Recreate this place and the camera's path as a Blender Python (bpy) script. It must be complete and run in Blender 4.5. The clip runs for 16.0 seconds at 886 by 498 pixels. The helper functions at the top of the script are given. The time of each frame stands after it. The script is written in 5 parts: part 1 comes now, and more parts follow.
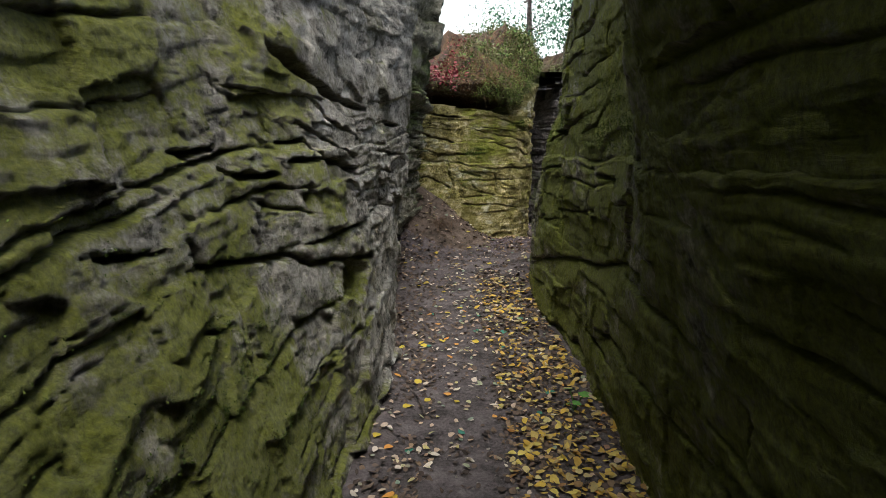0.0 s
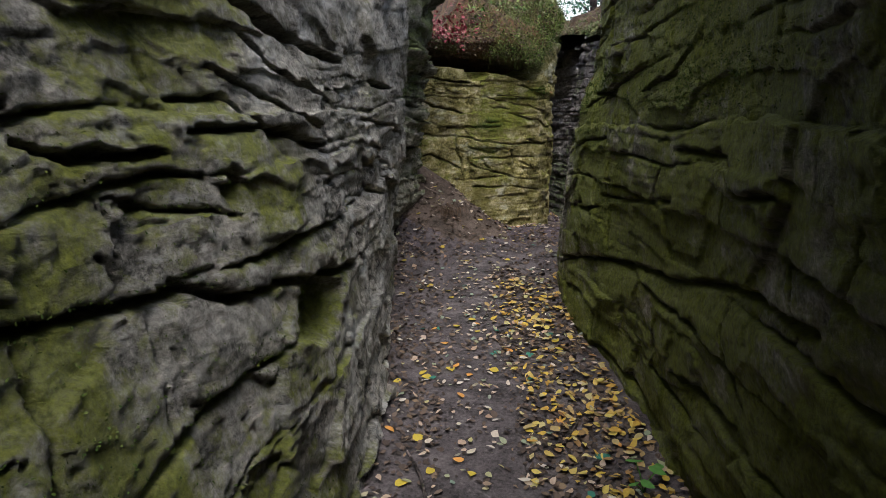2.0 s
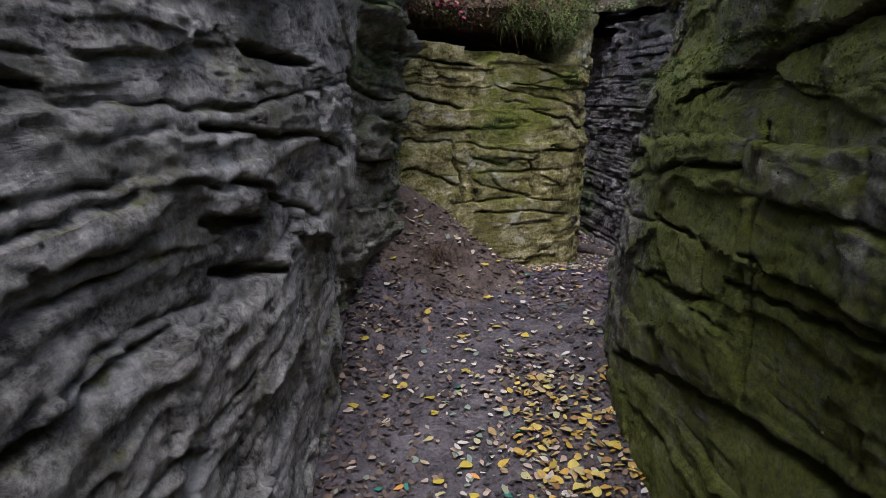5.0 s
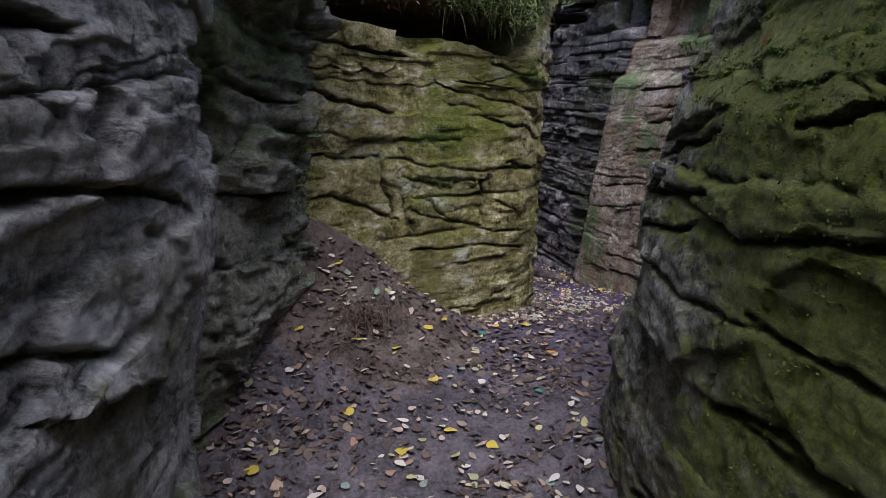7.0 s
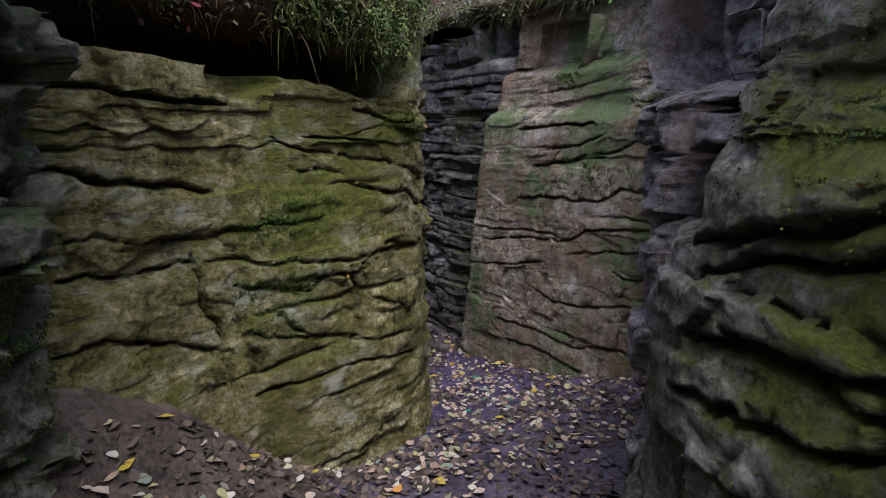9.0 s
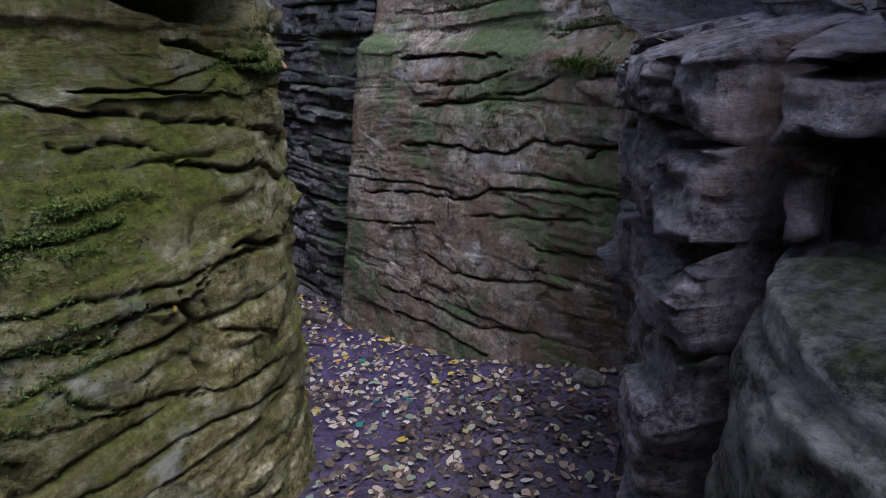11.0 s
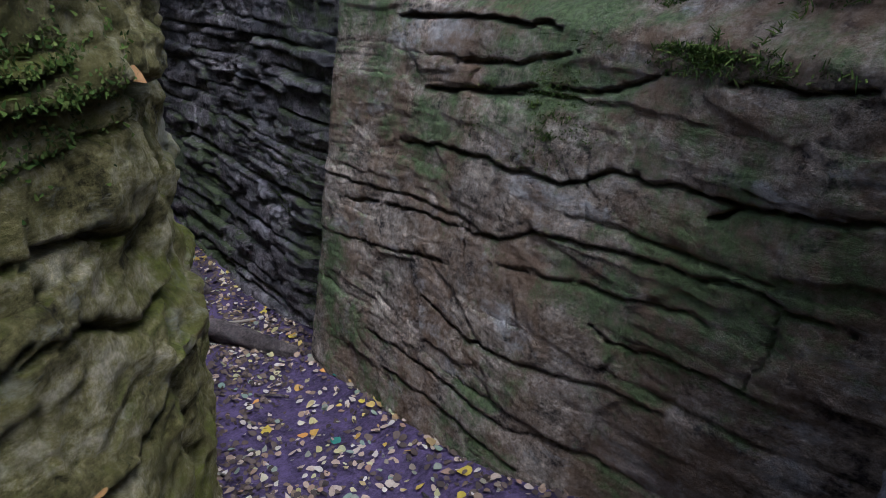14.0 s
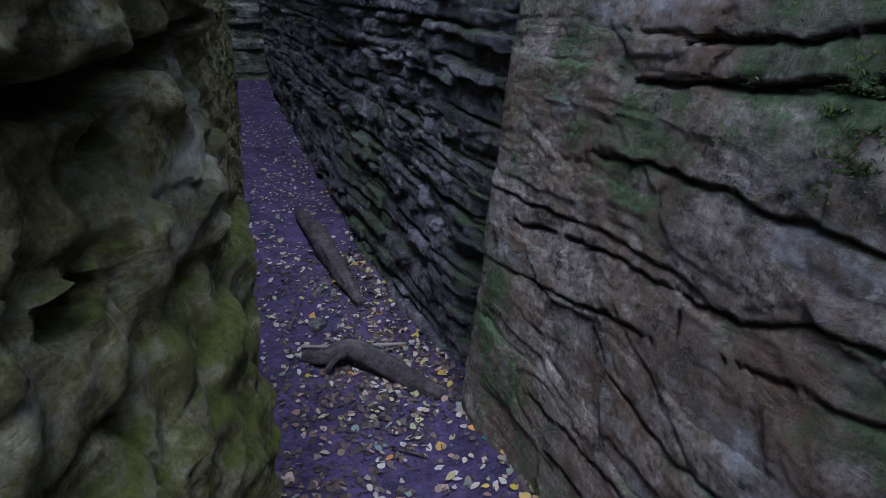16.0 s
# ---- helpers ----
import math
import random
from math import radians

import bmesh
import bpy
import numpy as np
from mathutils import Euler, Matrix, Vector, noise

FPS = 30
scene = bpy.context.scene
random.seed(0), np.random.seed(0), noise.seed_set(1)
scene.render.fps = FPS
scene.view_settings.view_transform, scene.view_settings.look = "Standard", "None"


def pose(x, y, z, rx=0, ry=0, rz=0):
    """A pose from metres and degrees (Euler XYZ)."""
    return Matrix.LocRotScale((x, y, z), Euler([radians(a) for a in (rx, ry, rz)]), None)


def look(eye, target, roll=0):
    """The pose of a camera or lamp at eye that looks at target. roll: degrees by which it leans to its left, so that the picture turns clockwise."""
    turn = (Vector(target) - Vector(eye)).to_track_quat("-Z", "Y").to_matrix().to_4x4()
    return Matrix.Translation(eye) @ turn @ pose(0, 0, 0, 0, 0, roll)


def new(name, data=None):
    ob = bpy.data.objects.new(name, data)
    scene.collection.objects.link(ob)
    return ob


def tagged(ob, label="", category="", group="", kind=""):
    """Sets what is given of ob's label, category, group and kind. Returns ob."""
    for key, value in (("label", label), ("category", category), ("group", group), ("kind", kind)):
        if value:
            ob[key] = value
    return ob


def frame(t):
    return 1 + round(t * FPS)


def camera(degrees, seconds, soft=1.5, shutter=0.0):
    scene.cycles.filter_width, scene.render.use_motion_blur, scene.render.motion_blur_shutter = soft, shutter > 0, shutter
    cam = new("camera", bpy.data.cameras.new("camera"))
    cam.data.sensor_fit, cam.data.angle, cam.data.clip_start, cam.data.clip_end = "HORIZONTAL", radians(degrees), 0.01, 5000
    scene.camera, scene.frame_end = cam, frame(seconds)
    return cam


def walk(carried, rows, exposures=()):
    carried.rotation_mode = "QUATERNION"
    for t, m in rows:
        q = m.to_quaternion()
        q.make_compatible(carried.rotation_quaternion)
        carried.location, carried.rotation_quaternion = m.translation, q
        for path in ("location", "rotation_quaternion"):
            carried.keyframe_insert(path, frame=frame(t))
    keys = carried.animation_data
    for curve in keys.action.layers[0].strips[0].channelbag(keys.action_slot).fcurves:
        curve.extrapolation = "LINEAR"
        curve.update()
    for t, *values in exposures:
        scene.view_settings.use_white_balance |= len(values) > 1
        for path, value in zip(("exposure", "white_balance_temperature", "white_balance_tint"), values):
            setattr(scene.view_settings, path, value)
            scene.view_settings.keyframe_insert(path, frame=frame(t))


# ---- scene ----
cam = camera(71.1, 16.0, soft=0.8)
METRES, EYE, TILT, LEAN, TURN = 8.0, 1.67, -12.0, 0.0, 0.0
ROWS = [
    (0.0, 0.0, 0.0, 0.0, 0.0, 0.0, -0.0),
    (0.5, 0.0004, 0.0335, 0.0035, -0.18, -1.9, 0.16),
    (1.0, 0.0033, 0.0686, 0.0077, 2.0, -1.11, -0.87),
    (1.5, 0.0041, 0.1018, 0.0129, 2.01, -1.98, -0.7),
    (2.0, 0.0003, 0.1383, 0.0159, 0.7, -2.02, 0.54),
    (2.5, 0.0022, 0.1713, 0.0235, -0.83, -2.74, 0.39),
    (3.0, 0.0089, 0.2071, 0.0252, 0.81, -1.53, -1.13),
    (5.5, 0.0158, 0.3969, 0.0669, 1.61, -2.84, 0.29),
    (6.0, 0.0137, 0.4292, 0.0716, -1.03, -1.49, -0.55),
    (6.5, 0.0081, 0.466, 0.0839, -4.72, -2.47, -0.88),
    (7.0, 0.0087, 0.4975, 0.0889, -5.54, -3.03, 0.27),
    (7.5, 0.0143, 0.5425, 0.0968, -6.37, -1.85, 1.9),
    (8.0, 0.0172, 0.5734, 0.1124, -9.46, -1.69, 2.14),
    (8.5, 0.018, 0.6011, 0.1199, -14.47, 0.28, 3.84),
    (11.0, 0.0532, 0.7217, 0.1535, -31.19, -9.16, 6.61),
    (11.5, 0.0603, 0.7426, 0.1653, -33.41, -10.41, 6.49),
    (12.0, 0.0717, 0.7624, 0.1698, -33.25, -8.59, 5.75),
    (12.5, 0.0879, 0.7838, 0.1795, -32.34, -8.83, 6.39),
    (13.0, 0.0995, 0.8041, 0.1827, -31.52, -11.05, 7.34),
    (13.5, 0.1096, 0.831, 0.1847, -31.88, -11.69, 4.89),
    (14.0, 0.1214, 0.8528, 0.1885, -31.95, -14.7, 4.43),
    (14.5, 0.1365, 0.8722, 0.1816, -28.5, -13.18, 4.49),
    (15.0, 0.1515, 0.8932, 0.1861, -25.47, -14.8, 4.65),
    (15.5, 0.1571, 0.9165, 0.1852, -20.19, -13.51, 3.81),
    (16.0, 0.1629, 0.9368, 0.1904, -15.13, -14.33, 4.23),
]
walk(cam, [(t, pose(0, 0, EYE, TILT, LEAN, TURN) @ pose(METRES * x, METRES * y, METRES * z, 90 + pitch, roll, yaw)) for t, x, y, z, yaw, pitch, roll in ROWS],
     exposures=[(0.0, 0.76, 6300, 3), (3.0, 0.58, 5800, 9), (5.5, 0.6, 5450, 14), (7.0, 0.6, 5350, 15), (8.5, 0.5, 5500, 12), (11.0, 0.40, 5050, 15), (12.5, 0.43, 5200, 11), (14.0, 0.48, 5050, 11), (16.0, 0.06, 4550, 12)])

# ---- world and sun ----
world = bpy.data.worlds.new("overcast_sky")
scene.world = world
world.use_nodes = True
wn = world.node_tree
sky = wn.nodes.new("ShaderNodeTexSky")
sky.sky_type, sky.sun_disc = "NISHITA", False
sky.sun_elevation, sky.sun_rotation, sky.air_density, sky.dust_density = radians(68), radians(178), 0.8, 7.0
wn.links.new(sky.outputs[0], wn.nodes["Background"].inputs[0])
wn.nodes["Background"].inputs[1].default_value = 0.115
sun_data = bpy.data.lights.new("sun", "SUN")
sun_data.energy, sun_data.angle, sun_data.color = 1.5, radians(35), (1.0, 0.95, 0.88)
sun = new("sun", sun_data)
sun.matrix_world = look((0.1, -3.4, 12), (0, 1.5, 0))


# ---- numeric noise ----
def hash2(i, j, seed):
    h = (i.astype(np.int64) * 374761393 + j.astype(np.int64) * 668265263 + seed * 1442695041) & 0xFFFFFFFF
    h = ((h ^ (h >> 13)) * 1274126177) & 0xFFFFFFFF
    return ((h ^ (h >> 16)) & 0xFFFFFF) / float(0xFFFFFF)


def noise2(x, y, seed=0):
    """Smooth gradient noise of two numbers, about -1 to 1."""
    xi, yi = np.floor(x), np.floor(y)
    fx, fy = x - xi, y - yi
    u, v = fx * fx * fx * (fx * (fx * 6 - 15) + 10), fy * fy * fy * (fy * (fy * 6 - 15) + 10)

    def corner(a, b):
        ang = hash2(xi + a, yi + b, seed) * 2 * np.pi
        return np.cos(ang) * (fx - a) + np.sin(ang) * (fy - b)
    n0 = corner(0, 0) * (1 - u) + corner(1, 0) * u
    n1 = corner(0, 1) * (1 - u) + corner(1, 1) * u
    return 1.6 * (n0 * (1 - v) + n1 * v)


def smooth(a, b, x):
    t = np.clip((x - a) / (b - a), 0, 1)
    return t * t * (3 - 2 * t)


# ---- materials ----
def material(name, rough=0.9, metal=0.0):
    m = bpy.data.materials.new(name)
    m.use_nodes = True
    b = m.node_tree.nodes["Principled BSDF"]
    b.inputs["Roughness"].default_value, b.inputs["Metallic"].default_value = rough, metal
    b.inputs["Specular IOR Level"].default_value = 0.3
    return m, m.node_tree, b


def node(nt, kind, **values):
    n = nt.nodes.new(kind)
    for k, v in values.items():
        n.inputs[k.replace("_", " ")].default_value = v
    return n


def ramp(nt, source, stops):
    r = nt.nodes.new("ShaderNodeValToRGB")
    el = r.color_ramp.elements
    while len(el) < len(stops):
        el.new(0.5)
    for e, (p, c) in zip(el, stops):
        e.position, e.color = p, (*c, 1) if len(c) == 3 else c
    nt.links.new(source, r.inputs[0])
    return r.outputs[0]


def mix(nt, fac, a, b, blend="MIX"):
    m = nt.nodes.new("ShaderNodeMix")
    m.data_type, m.blend_type = "RGBA", blend
    for s, v in ((m.inputs[0], fac), (m.inputs[6], a), (m.inputs[7], b)):
        if isinstance(v, (int, float)):
            s.default_value = v
        elif isinstance(v, tuple):
            s.default_value = (*v, 1)
        else:
            nt.links.new(v, s)
    return m.outputs[2]


def math_node(nt, op, a, b):
    m = nt.nodes.new("ShaderNodeMath")
    m.operation = op
    for s, v in zip(m.inputs, (a, b)):
        if isinstance(v, (int, float)):
            s.default_value = v
        else:
            nt.links.new(v, s)
    return m.outputs[0]


def coords(nt, scale=(1, 1, 1)):
    tc = nt.nodes.new("ShaderNodeTexCoord")
    mp = nt.nodes.new("ShaderNodeMapping")
    mp.inputs["Scale"].default_value = scale
    nt.links.new(tc.outputs["Object"], mp.inputs[0])
    return mp.outputs[0]


def tex(nt, vec, scale, detail=5.0, rough=0.6):
    n = node(nt, "ShaderNodeTexNoise", Scale=scale, Detail=detail, Roughness=rough)
    nt.links.new(vec, n.inputs["Vector"])
    return n.outputs["Fac"]


def bump(nt, bsdf, height, strength, distance):
    b = node(nt, "ShaderNodeBump", Strength=strength, Distance=distance)
    nt.links.new(height, b.inputs["Height"])
    nt.links.new(b.outputs[0], bsdf.inputs["Normal"])


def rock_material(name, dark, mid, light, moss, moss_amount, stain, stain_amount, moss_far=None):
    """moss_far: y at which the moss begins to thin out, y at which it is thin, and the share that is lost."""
    m, nt, b = material(name, 0.86)
    v, flat = coords(nt), coords(nt, (1, 1, 1.8))
    warp = node(nt, "ShaderNodeTexNoise", Scale=3.0, Detail=3.0)
    nt.links.new(flat, warp.inputs["Vector"])
    vm = nt.nodes.new("ShaderNodeVectorMath")
    vm.operation = "MULTIPLY_ADD"
    nt.links.new(warp.outputs["Color"], vm.inputs[0])
    vm.inputs[1].default_value = (0.22, 0.22, 0.22)
    nt.links.new(flat, vm.inputs[2])
    bent = vm.outputs[0]
    vl = nt.nodes.new("ShaderNodeVectorMath")
    vl.operation = "MULTIPLY_ADD"
    nt.links.new(warp.outputs["Color"], vl.inputs[0])
    vl.inputs[1].default_value = (0.3, 0.3, 0.7)
    nt.links.new(coords(nt, (1, 1, 3.6)), vl.inputs[2])
    layers = vl.outputs[0]
    grain = tex(nt, v, 55, 8, 0.75)
    mottle = tex(nt, bent, 7, 9, 0.72)
    big = tex(nt, v, 1.2, 4)
    base = ramp(nt, math_node(nt, "ADD", math_node(nt, "MULTIPLY", mottle, 0.64), math_node(nt, "MULTIPLY", grain, 0.36)),
                [(0.40, tuple(c * 0.9 for c in dark)), (0.5, mid), (0.61, light)])
    info = nt.nodes.new("ShaderNodeObjectInfo")
    tint = ramp(nt, info.outputs["Random"], [(0.0, (0.8, 0.79, 0.78)), (1.0, (1.14, 1.12, 1.08))])
    base = mix(nt, 1.0, base, tint, "MULTIPLY")
    base = mix(nt, 1.0, base, ramp(nt, tex(nt, layers, 3.0, 8, 0.72), [(0.36, (0.55, 0.53, 0.5)), (0.46, (0.95, 0.95, 0.95)), (0.56, (1, 1, 1)), (0.64, (1.25, 1.23, 1.2))]), "MULTIPLY")
    base = mix(nt, 1.0, base, ramp(nt, tex(nt, v, 34, 7, 0.8), [(0.38, (0.68, 0.67, 0.66)), (0.5, (1, 1, 1)), (0.62, (1.3, 1.29, 1.27))]), "MULTIPLY")
    pale = ramp(nt, tex(nt, bent, 2.6, 7, 0.7), [(0.56, (0, 0, 0)), (0.66, (1, 1, 1))])
    base = mix(nt, math_node(nt, "MULTIPLY", pale, 0.65), base, tuple(min(0.8, c * 1.45) for c in light))
    stain_mask = ramp(nt, tex(nt, v, 2.3, 7, 0.75), [(0.60 - 0.25 * stain_amount, (0, 0, 0)), (0.70 - 0.2 * stain_amount, (1, 1, 1))])
    base = mix(nt, math_node(nt, "MULTIPLY", stain_mask, 0.7), base, stain)
    geo = nt.nodes.new("ShaderNodeNewGeometry")
    sep = nt.nodes.new("ShaderNodeSeparateXYZ")
    nt.links.new(geo.outputs["Normal"], sep.inputs[0])
    up = math_node(nt, "MULTIPLY", sep.outputs[2], 0.09)
    moss_src = math_node(nt, "ADD", math_node(nt, "ADD", math_node(nt, "MULTIPLY", big, 0.6), math_node(nt, "MULTIPLY", tex(nt, v, 8, 8, 0.75), 0.4)), up)
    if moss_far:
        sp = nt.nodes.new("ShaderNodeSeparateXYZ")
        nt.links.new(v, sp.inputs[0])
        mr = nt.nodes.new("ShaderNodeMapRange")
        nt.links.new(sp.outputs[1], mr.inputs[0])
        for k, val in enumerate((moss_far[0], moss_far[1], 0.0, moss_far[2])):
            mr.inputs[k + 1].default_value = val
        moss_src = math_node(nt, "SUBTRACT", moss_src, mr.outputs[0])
    moss_mask = ramp(nt, moss_src, [(0.675 - 0.28 * moss_amount, (0, 0, 0)), (0.745 - 0.26 * moss_amount, (1, 1, 1))])
    mossc = ramp(nt, tex(nt, v, 48, 6, 0.75), [(0.32, tuple(c * 0.4 for c in moss)), (0.66, tuple(min(1, c * 1.5) for c in moss))])
    base = mix(nt, math_node(nt, "MULTIPLY", moss_mask, 0.85), base, mossc)
    nt.links.new(base, b.inputs["Base Color"])
    # thin layers that break off in steps, crumbly grain and sand
    bedding = ramp(nt, tex(nt, layers, 4.5, 6, 0.66), [(0.36, (0, 0, 0)), (0.40, (0.3, 0.3, 0.3)), (0.47, (0.36, 0.36, 0.36)), (0.49, (0.66, 0.66, 0.66)), (0.56, (0.7, 0.7, 0.7)), (0.585, (1, 1, 1))])
    h = math_node(nt, "ADD", math_node(nt, "MULTIPLY", grain, 0.9), math_node(nt, "MULTIPLY", tex(nt, coords(nt, (1, 1, 2.2)), 19, 10, 0.82), 1.0))
    h = math_node(nt, "ADD", h, math_node(nt, "MULTIPLY", bedding, 0.4))
    h = math_node(nt, "ADD", h, math_node(nt, "MULTIPLY", tex(nt, v, 150, 4, 0.75), 0.45))
    bump(nt, b, h, 1.0, 0.022)
    return m


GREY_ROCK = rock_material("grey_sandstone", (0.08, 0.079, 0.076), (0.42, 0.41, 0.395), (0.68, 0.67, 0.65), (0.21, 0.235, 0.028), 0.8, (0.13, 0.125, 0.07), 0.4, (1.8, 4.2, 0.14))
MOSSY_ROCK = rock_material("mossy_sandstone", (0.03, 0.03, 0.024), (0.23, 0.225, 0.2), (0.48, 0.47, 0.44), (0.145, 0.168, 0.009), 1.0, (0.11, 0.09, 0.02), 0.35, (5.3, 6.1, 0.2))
OCHRE_ROCK = rock_material("ochre_sandstone", (0.055, 0.048, 0.008), (0.34, 0.305, 0.115), (0.74, 0.68, 0.46), (0.17, 0.19, 0.02), 0.48, (0.17, 0.155, 0.035), 0.5)
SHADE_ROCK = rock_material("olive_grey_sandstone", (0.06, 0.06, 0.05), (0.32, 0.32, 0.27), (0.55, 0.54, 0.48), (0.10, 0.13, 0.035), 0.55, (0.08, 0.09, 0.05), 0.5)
DARK_ROCK = rock_material("dark_blocky_sandstone", (0.04, 0.037, 0.037), (0.225, 0.205, 0.215), (0.42, 0.395, 0.415), (0.09, 0.12, 0.04), 0.5, (0.12, 0.12, 0.13), 0.5)
VIOLET_ROCK = rock_material("violet_sandstone", (0.08, 0.07, 0.08), (0.43, 0.39, 0.43), (0.70, 0.65, 0.71), (0.12, 0.15, 0.06), 0.12, (0.30, 0.20, 0.13), 0.3)
PURPLE_ROCK = rock_material("purple_grey_sandstone", (0.06, 0.053, 0.053), (0.43, 0.36, 0.29), (0.72, 0.64, 0.56), (0.13, 0.20, 0.07), 0.56, (0.25, 0.155, 0.085), 0.6)


def soil_material(name, a, b_, c, further=None):
    """further: a tint of sky light put into the colour along the way, from y to y."""
    m, nt, b = material(name, 0.72)
    v = coords(nt)
    n = tex(nt, v, 6, 8, 0.7)
    g = tex(nt, v, 60, 5, 0.7)
    col = ramp(nt, math_node(nt, "ADD", math_node(nt, "MULTIPLY", n, 0.6), math_node(nt, "MULTIPLY", g, 0.4)), [(0.4, a), (0.5, b_), (0.62, c)])
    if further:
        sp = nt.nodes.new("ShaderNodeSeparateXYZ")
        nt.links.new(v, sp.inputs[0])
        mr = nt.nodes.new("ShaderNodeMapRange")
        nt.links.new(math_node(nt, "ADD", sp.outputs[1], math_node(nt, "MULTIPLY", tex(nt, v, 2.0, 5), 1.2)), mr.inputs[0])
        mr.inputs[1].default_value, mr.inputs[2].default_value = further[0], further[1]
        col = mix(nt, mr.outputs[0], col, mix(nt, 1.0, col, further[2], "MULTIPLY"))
    nt.links.new(col, b.inputs["Base Color"])
    bump(nt, b, math_node(nt, "ADD", n, math_node(nt, "MULTIPLY", g, 0.4)), 0.8, 0.03)
    return m


# the violet past y 6.8 is bluish sky light put into the soil colour
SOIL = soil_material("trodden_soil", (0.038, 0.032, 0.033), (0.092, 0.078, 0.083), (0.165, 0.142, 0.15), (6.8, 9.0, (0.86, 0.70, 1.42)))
MOUND = soil_material("loose_brown_earth", (0.035, 0.025, 0.02), (0.10, 0.074, 0.06), (0.175, 0.135, 0.115))
RUSTY_EARTH = soil_material("rusty_earth", (0.016, 0.010, 0.006), (0.075, 0.042, 0.02), (0.19, 0.10, 0.045))
HUMUS = soil_material("humus", (0.025, 0.015, 0.008), (0.06, 0.037, 0.02), (0.11, 0.07, 0.035))


# ---- mesh helpers ----
def mesh_from(name, verts, faces, mat, smooth_shade=True):
    me = bpy.data.meshes.new(name)
    verts, faces = np.asarray(verts, float), np.asarray(faces, int)
    n, k = len(faces), faces.shape[1]
    me.vertices.add(len(verts))
    me.vertices.foreach_set("co", verts.ravel())
    me.loops.add(n * k)
    me.loops.foreach_set("vertex_index", faces.ravel())
    me.polygons.add(n)
    me.polygons.foreach_set("loop_start", np.arange(0, n * k, k))
    me.polygons.foreach_set("use_smooth", np.full(n, smooth_shade))
    me.update(calc_edges=True)
    me.validate()
    me.materials.append(mat)
    return me


def grid_faces(nu, nv, flip=False):
    i, j = np.meshgrid(np.arange(nu - 1), np.arange(nv - 1), indexing="ij")
    a = (i * nv + j).ravel()
    f = np.stack([a, a + nv, a + nv + 1, a + 1], 1)
    return f[:, ::-1] if flip else f


def spline(points, step):
    """Catmull-Rom through rows of numbers, at about even steps in the first two."""
    p = np.array(points, float)
    p = np.vstack([2 * p[0] - p[1], p, 2 * p[-1] - p[-2]])
    out = []
    for i in range(1, len(p) - 2):
        for t in np.linspace(0, 1, 60, endpoint=False):
            out.append(0.5 * (2 * p[i] + (p[i + 1] - p[i - 1]) * t + (2 * p[i - 1] - 5 * p[i] + 4 * p[i + 1] - p[i + 2]) * t * t
                              + (3 * p[i] - p[i - 1] - 3 * p[i + 1] + p[i + 2]) * t ** 3))
    out.append(p[-2])
    out = np.array(out)
    s = np.concatenate([[0], np.cumsum(np.hypot(*np.diff(out[:, :2], axis=0).T))])
    u = np.arange(0, s[-1], step)
    return u, np.stack([np.interp(u, s, out[:, k]) for k in range(out.shape[1])], 1)


# ---- rock walls ----
def facets(x, y, seed, amp, tilt):
    """Broken faces: each cell of a random tiling is a tilted plane. Returns the relief and the distance to the cell's edge."""
    xi, yi = np.floor(x), np.floor(y)
    best, second = np.full(x.shape, 9.0), np.full(x.shape, 9.0)
    val = np.zeros(x.shape)
    for a in (-1, 0, 1):
        for b in (-1, 0, 1):
            cx, cy = xi + a, yi + b
            px, py = cx + 0.15 + 0.7 * hash2(cx, cy, seed), cy + 0.15 + 0.7 * hash2(cx, cy, seed + 1)
            dx, dy = x - px, y - py
            dist = np.maximum(np.abs(dx), np.abs(dy)) * 0.6 + 0.4 * np.hypot(dx, dy)
            v = amp * (hash2(cx, cy, seed + 2) - 0.5) * 2 + tilt * (dx * (hash2(cx, cy, seed + 3) - 0.5) + dy * (hash2(cx, cy, seed + 4) - 0.6)) * 2
            closer = dist < best
            second = np.where(closer, best, np.minimum(second, dist))
            val = np.where(closer, v, val)
            best = np.where(closer, dist, best)
    return val, second - best


def stairs(n, k):
    """Noise cut into k flat treads a unit, with short risers."""
    f = np.floor(n * k)
    return (f + smooth(0.0, 0.22, n * k - f)) / k


def course(s, z, zz, seed, thick, joint, thin_above=99.0):
    """One set of beds and upright joints: bed and block numbers, distances to the bed's lower and upper edge and to the joint, the edge's and the joint's number."""
    rng = np.random.RandomState(seed)
    steps, at = [], -2.5
    for _ in range(160):
        at += rng.uniform(*thick) * (0.45 if rng.rand() < 0.3 else 1) * (0.45 if at > thin_above else 1)
        steps.append(at)
    edges = np.array(steps)
    k = np.clip(np.searchsorted(edges, zz), 1, 159)
    below, above = zz - edges[k - 1], edges[k] - zz
    near_edge = np.where(below < above, k - 1, k)
    ss = s + 0.05 * noise2(s * 1.5, z * 5, seed + 3) + 0.012 * noise2(s * 6, z * 16, seed + 33) + 0.14 * (hash2(k, k * 0, seed + 17) - 0.5) * (below / 0.2)
    span = joint * (0.5 + 1.1 * hash2(k, k * 0, seed + 4))
    q = ss / span + 7.3 * hash2(k, k * 0 + 5, seed + 5)
    j = np.floor(q)
    ds = np.minimum(q - j, 1 - (q - j)) * span
    nearj = np.where(q - j < 0.5, j, j + 1)
    return k, j, below, above, ds, near_edge, nearj, (q - j - 0.5) * span


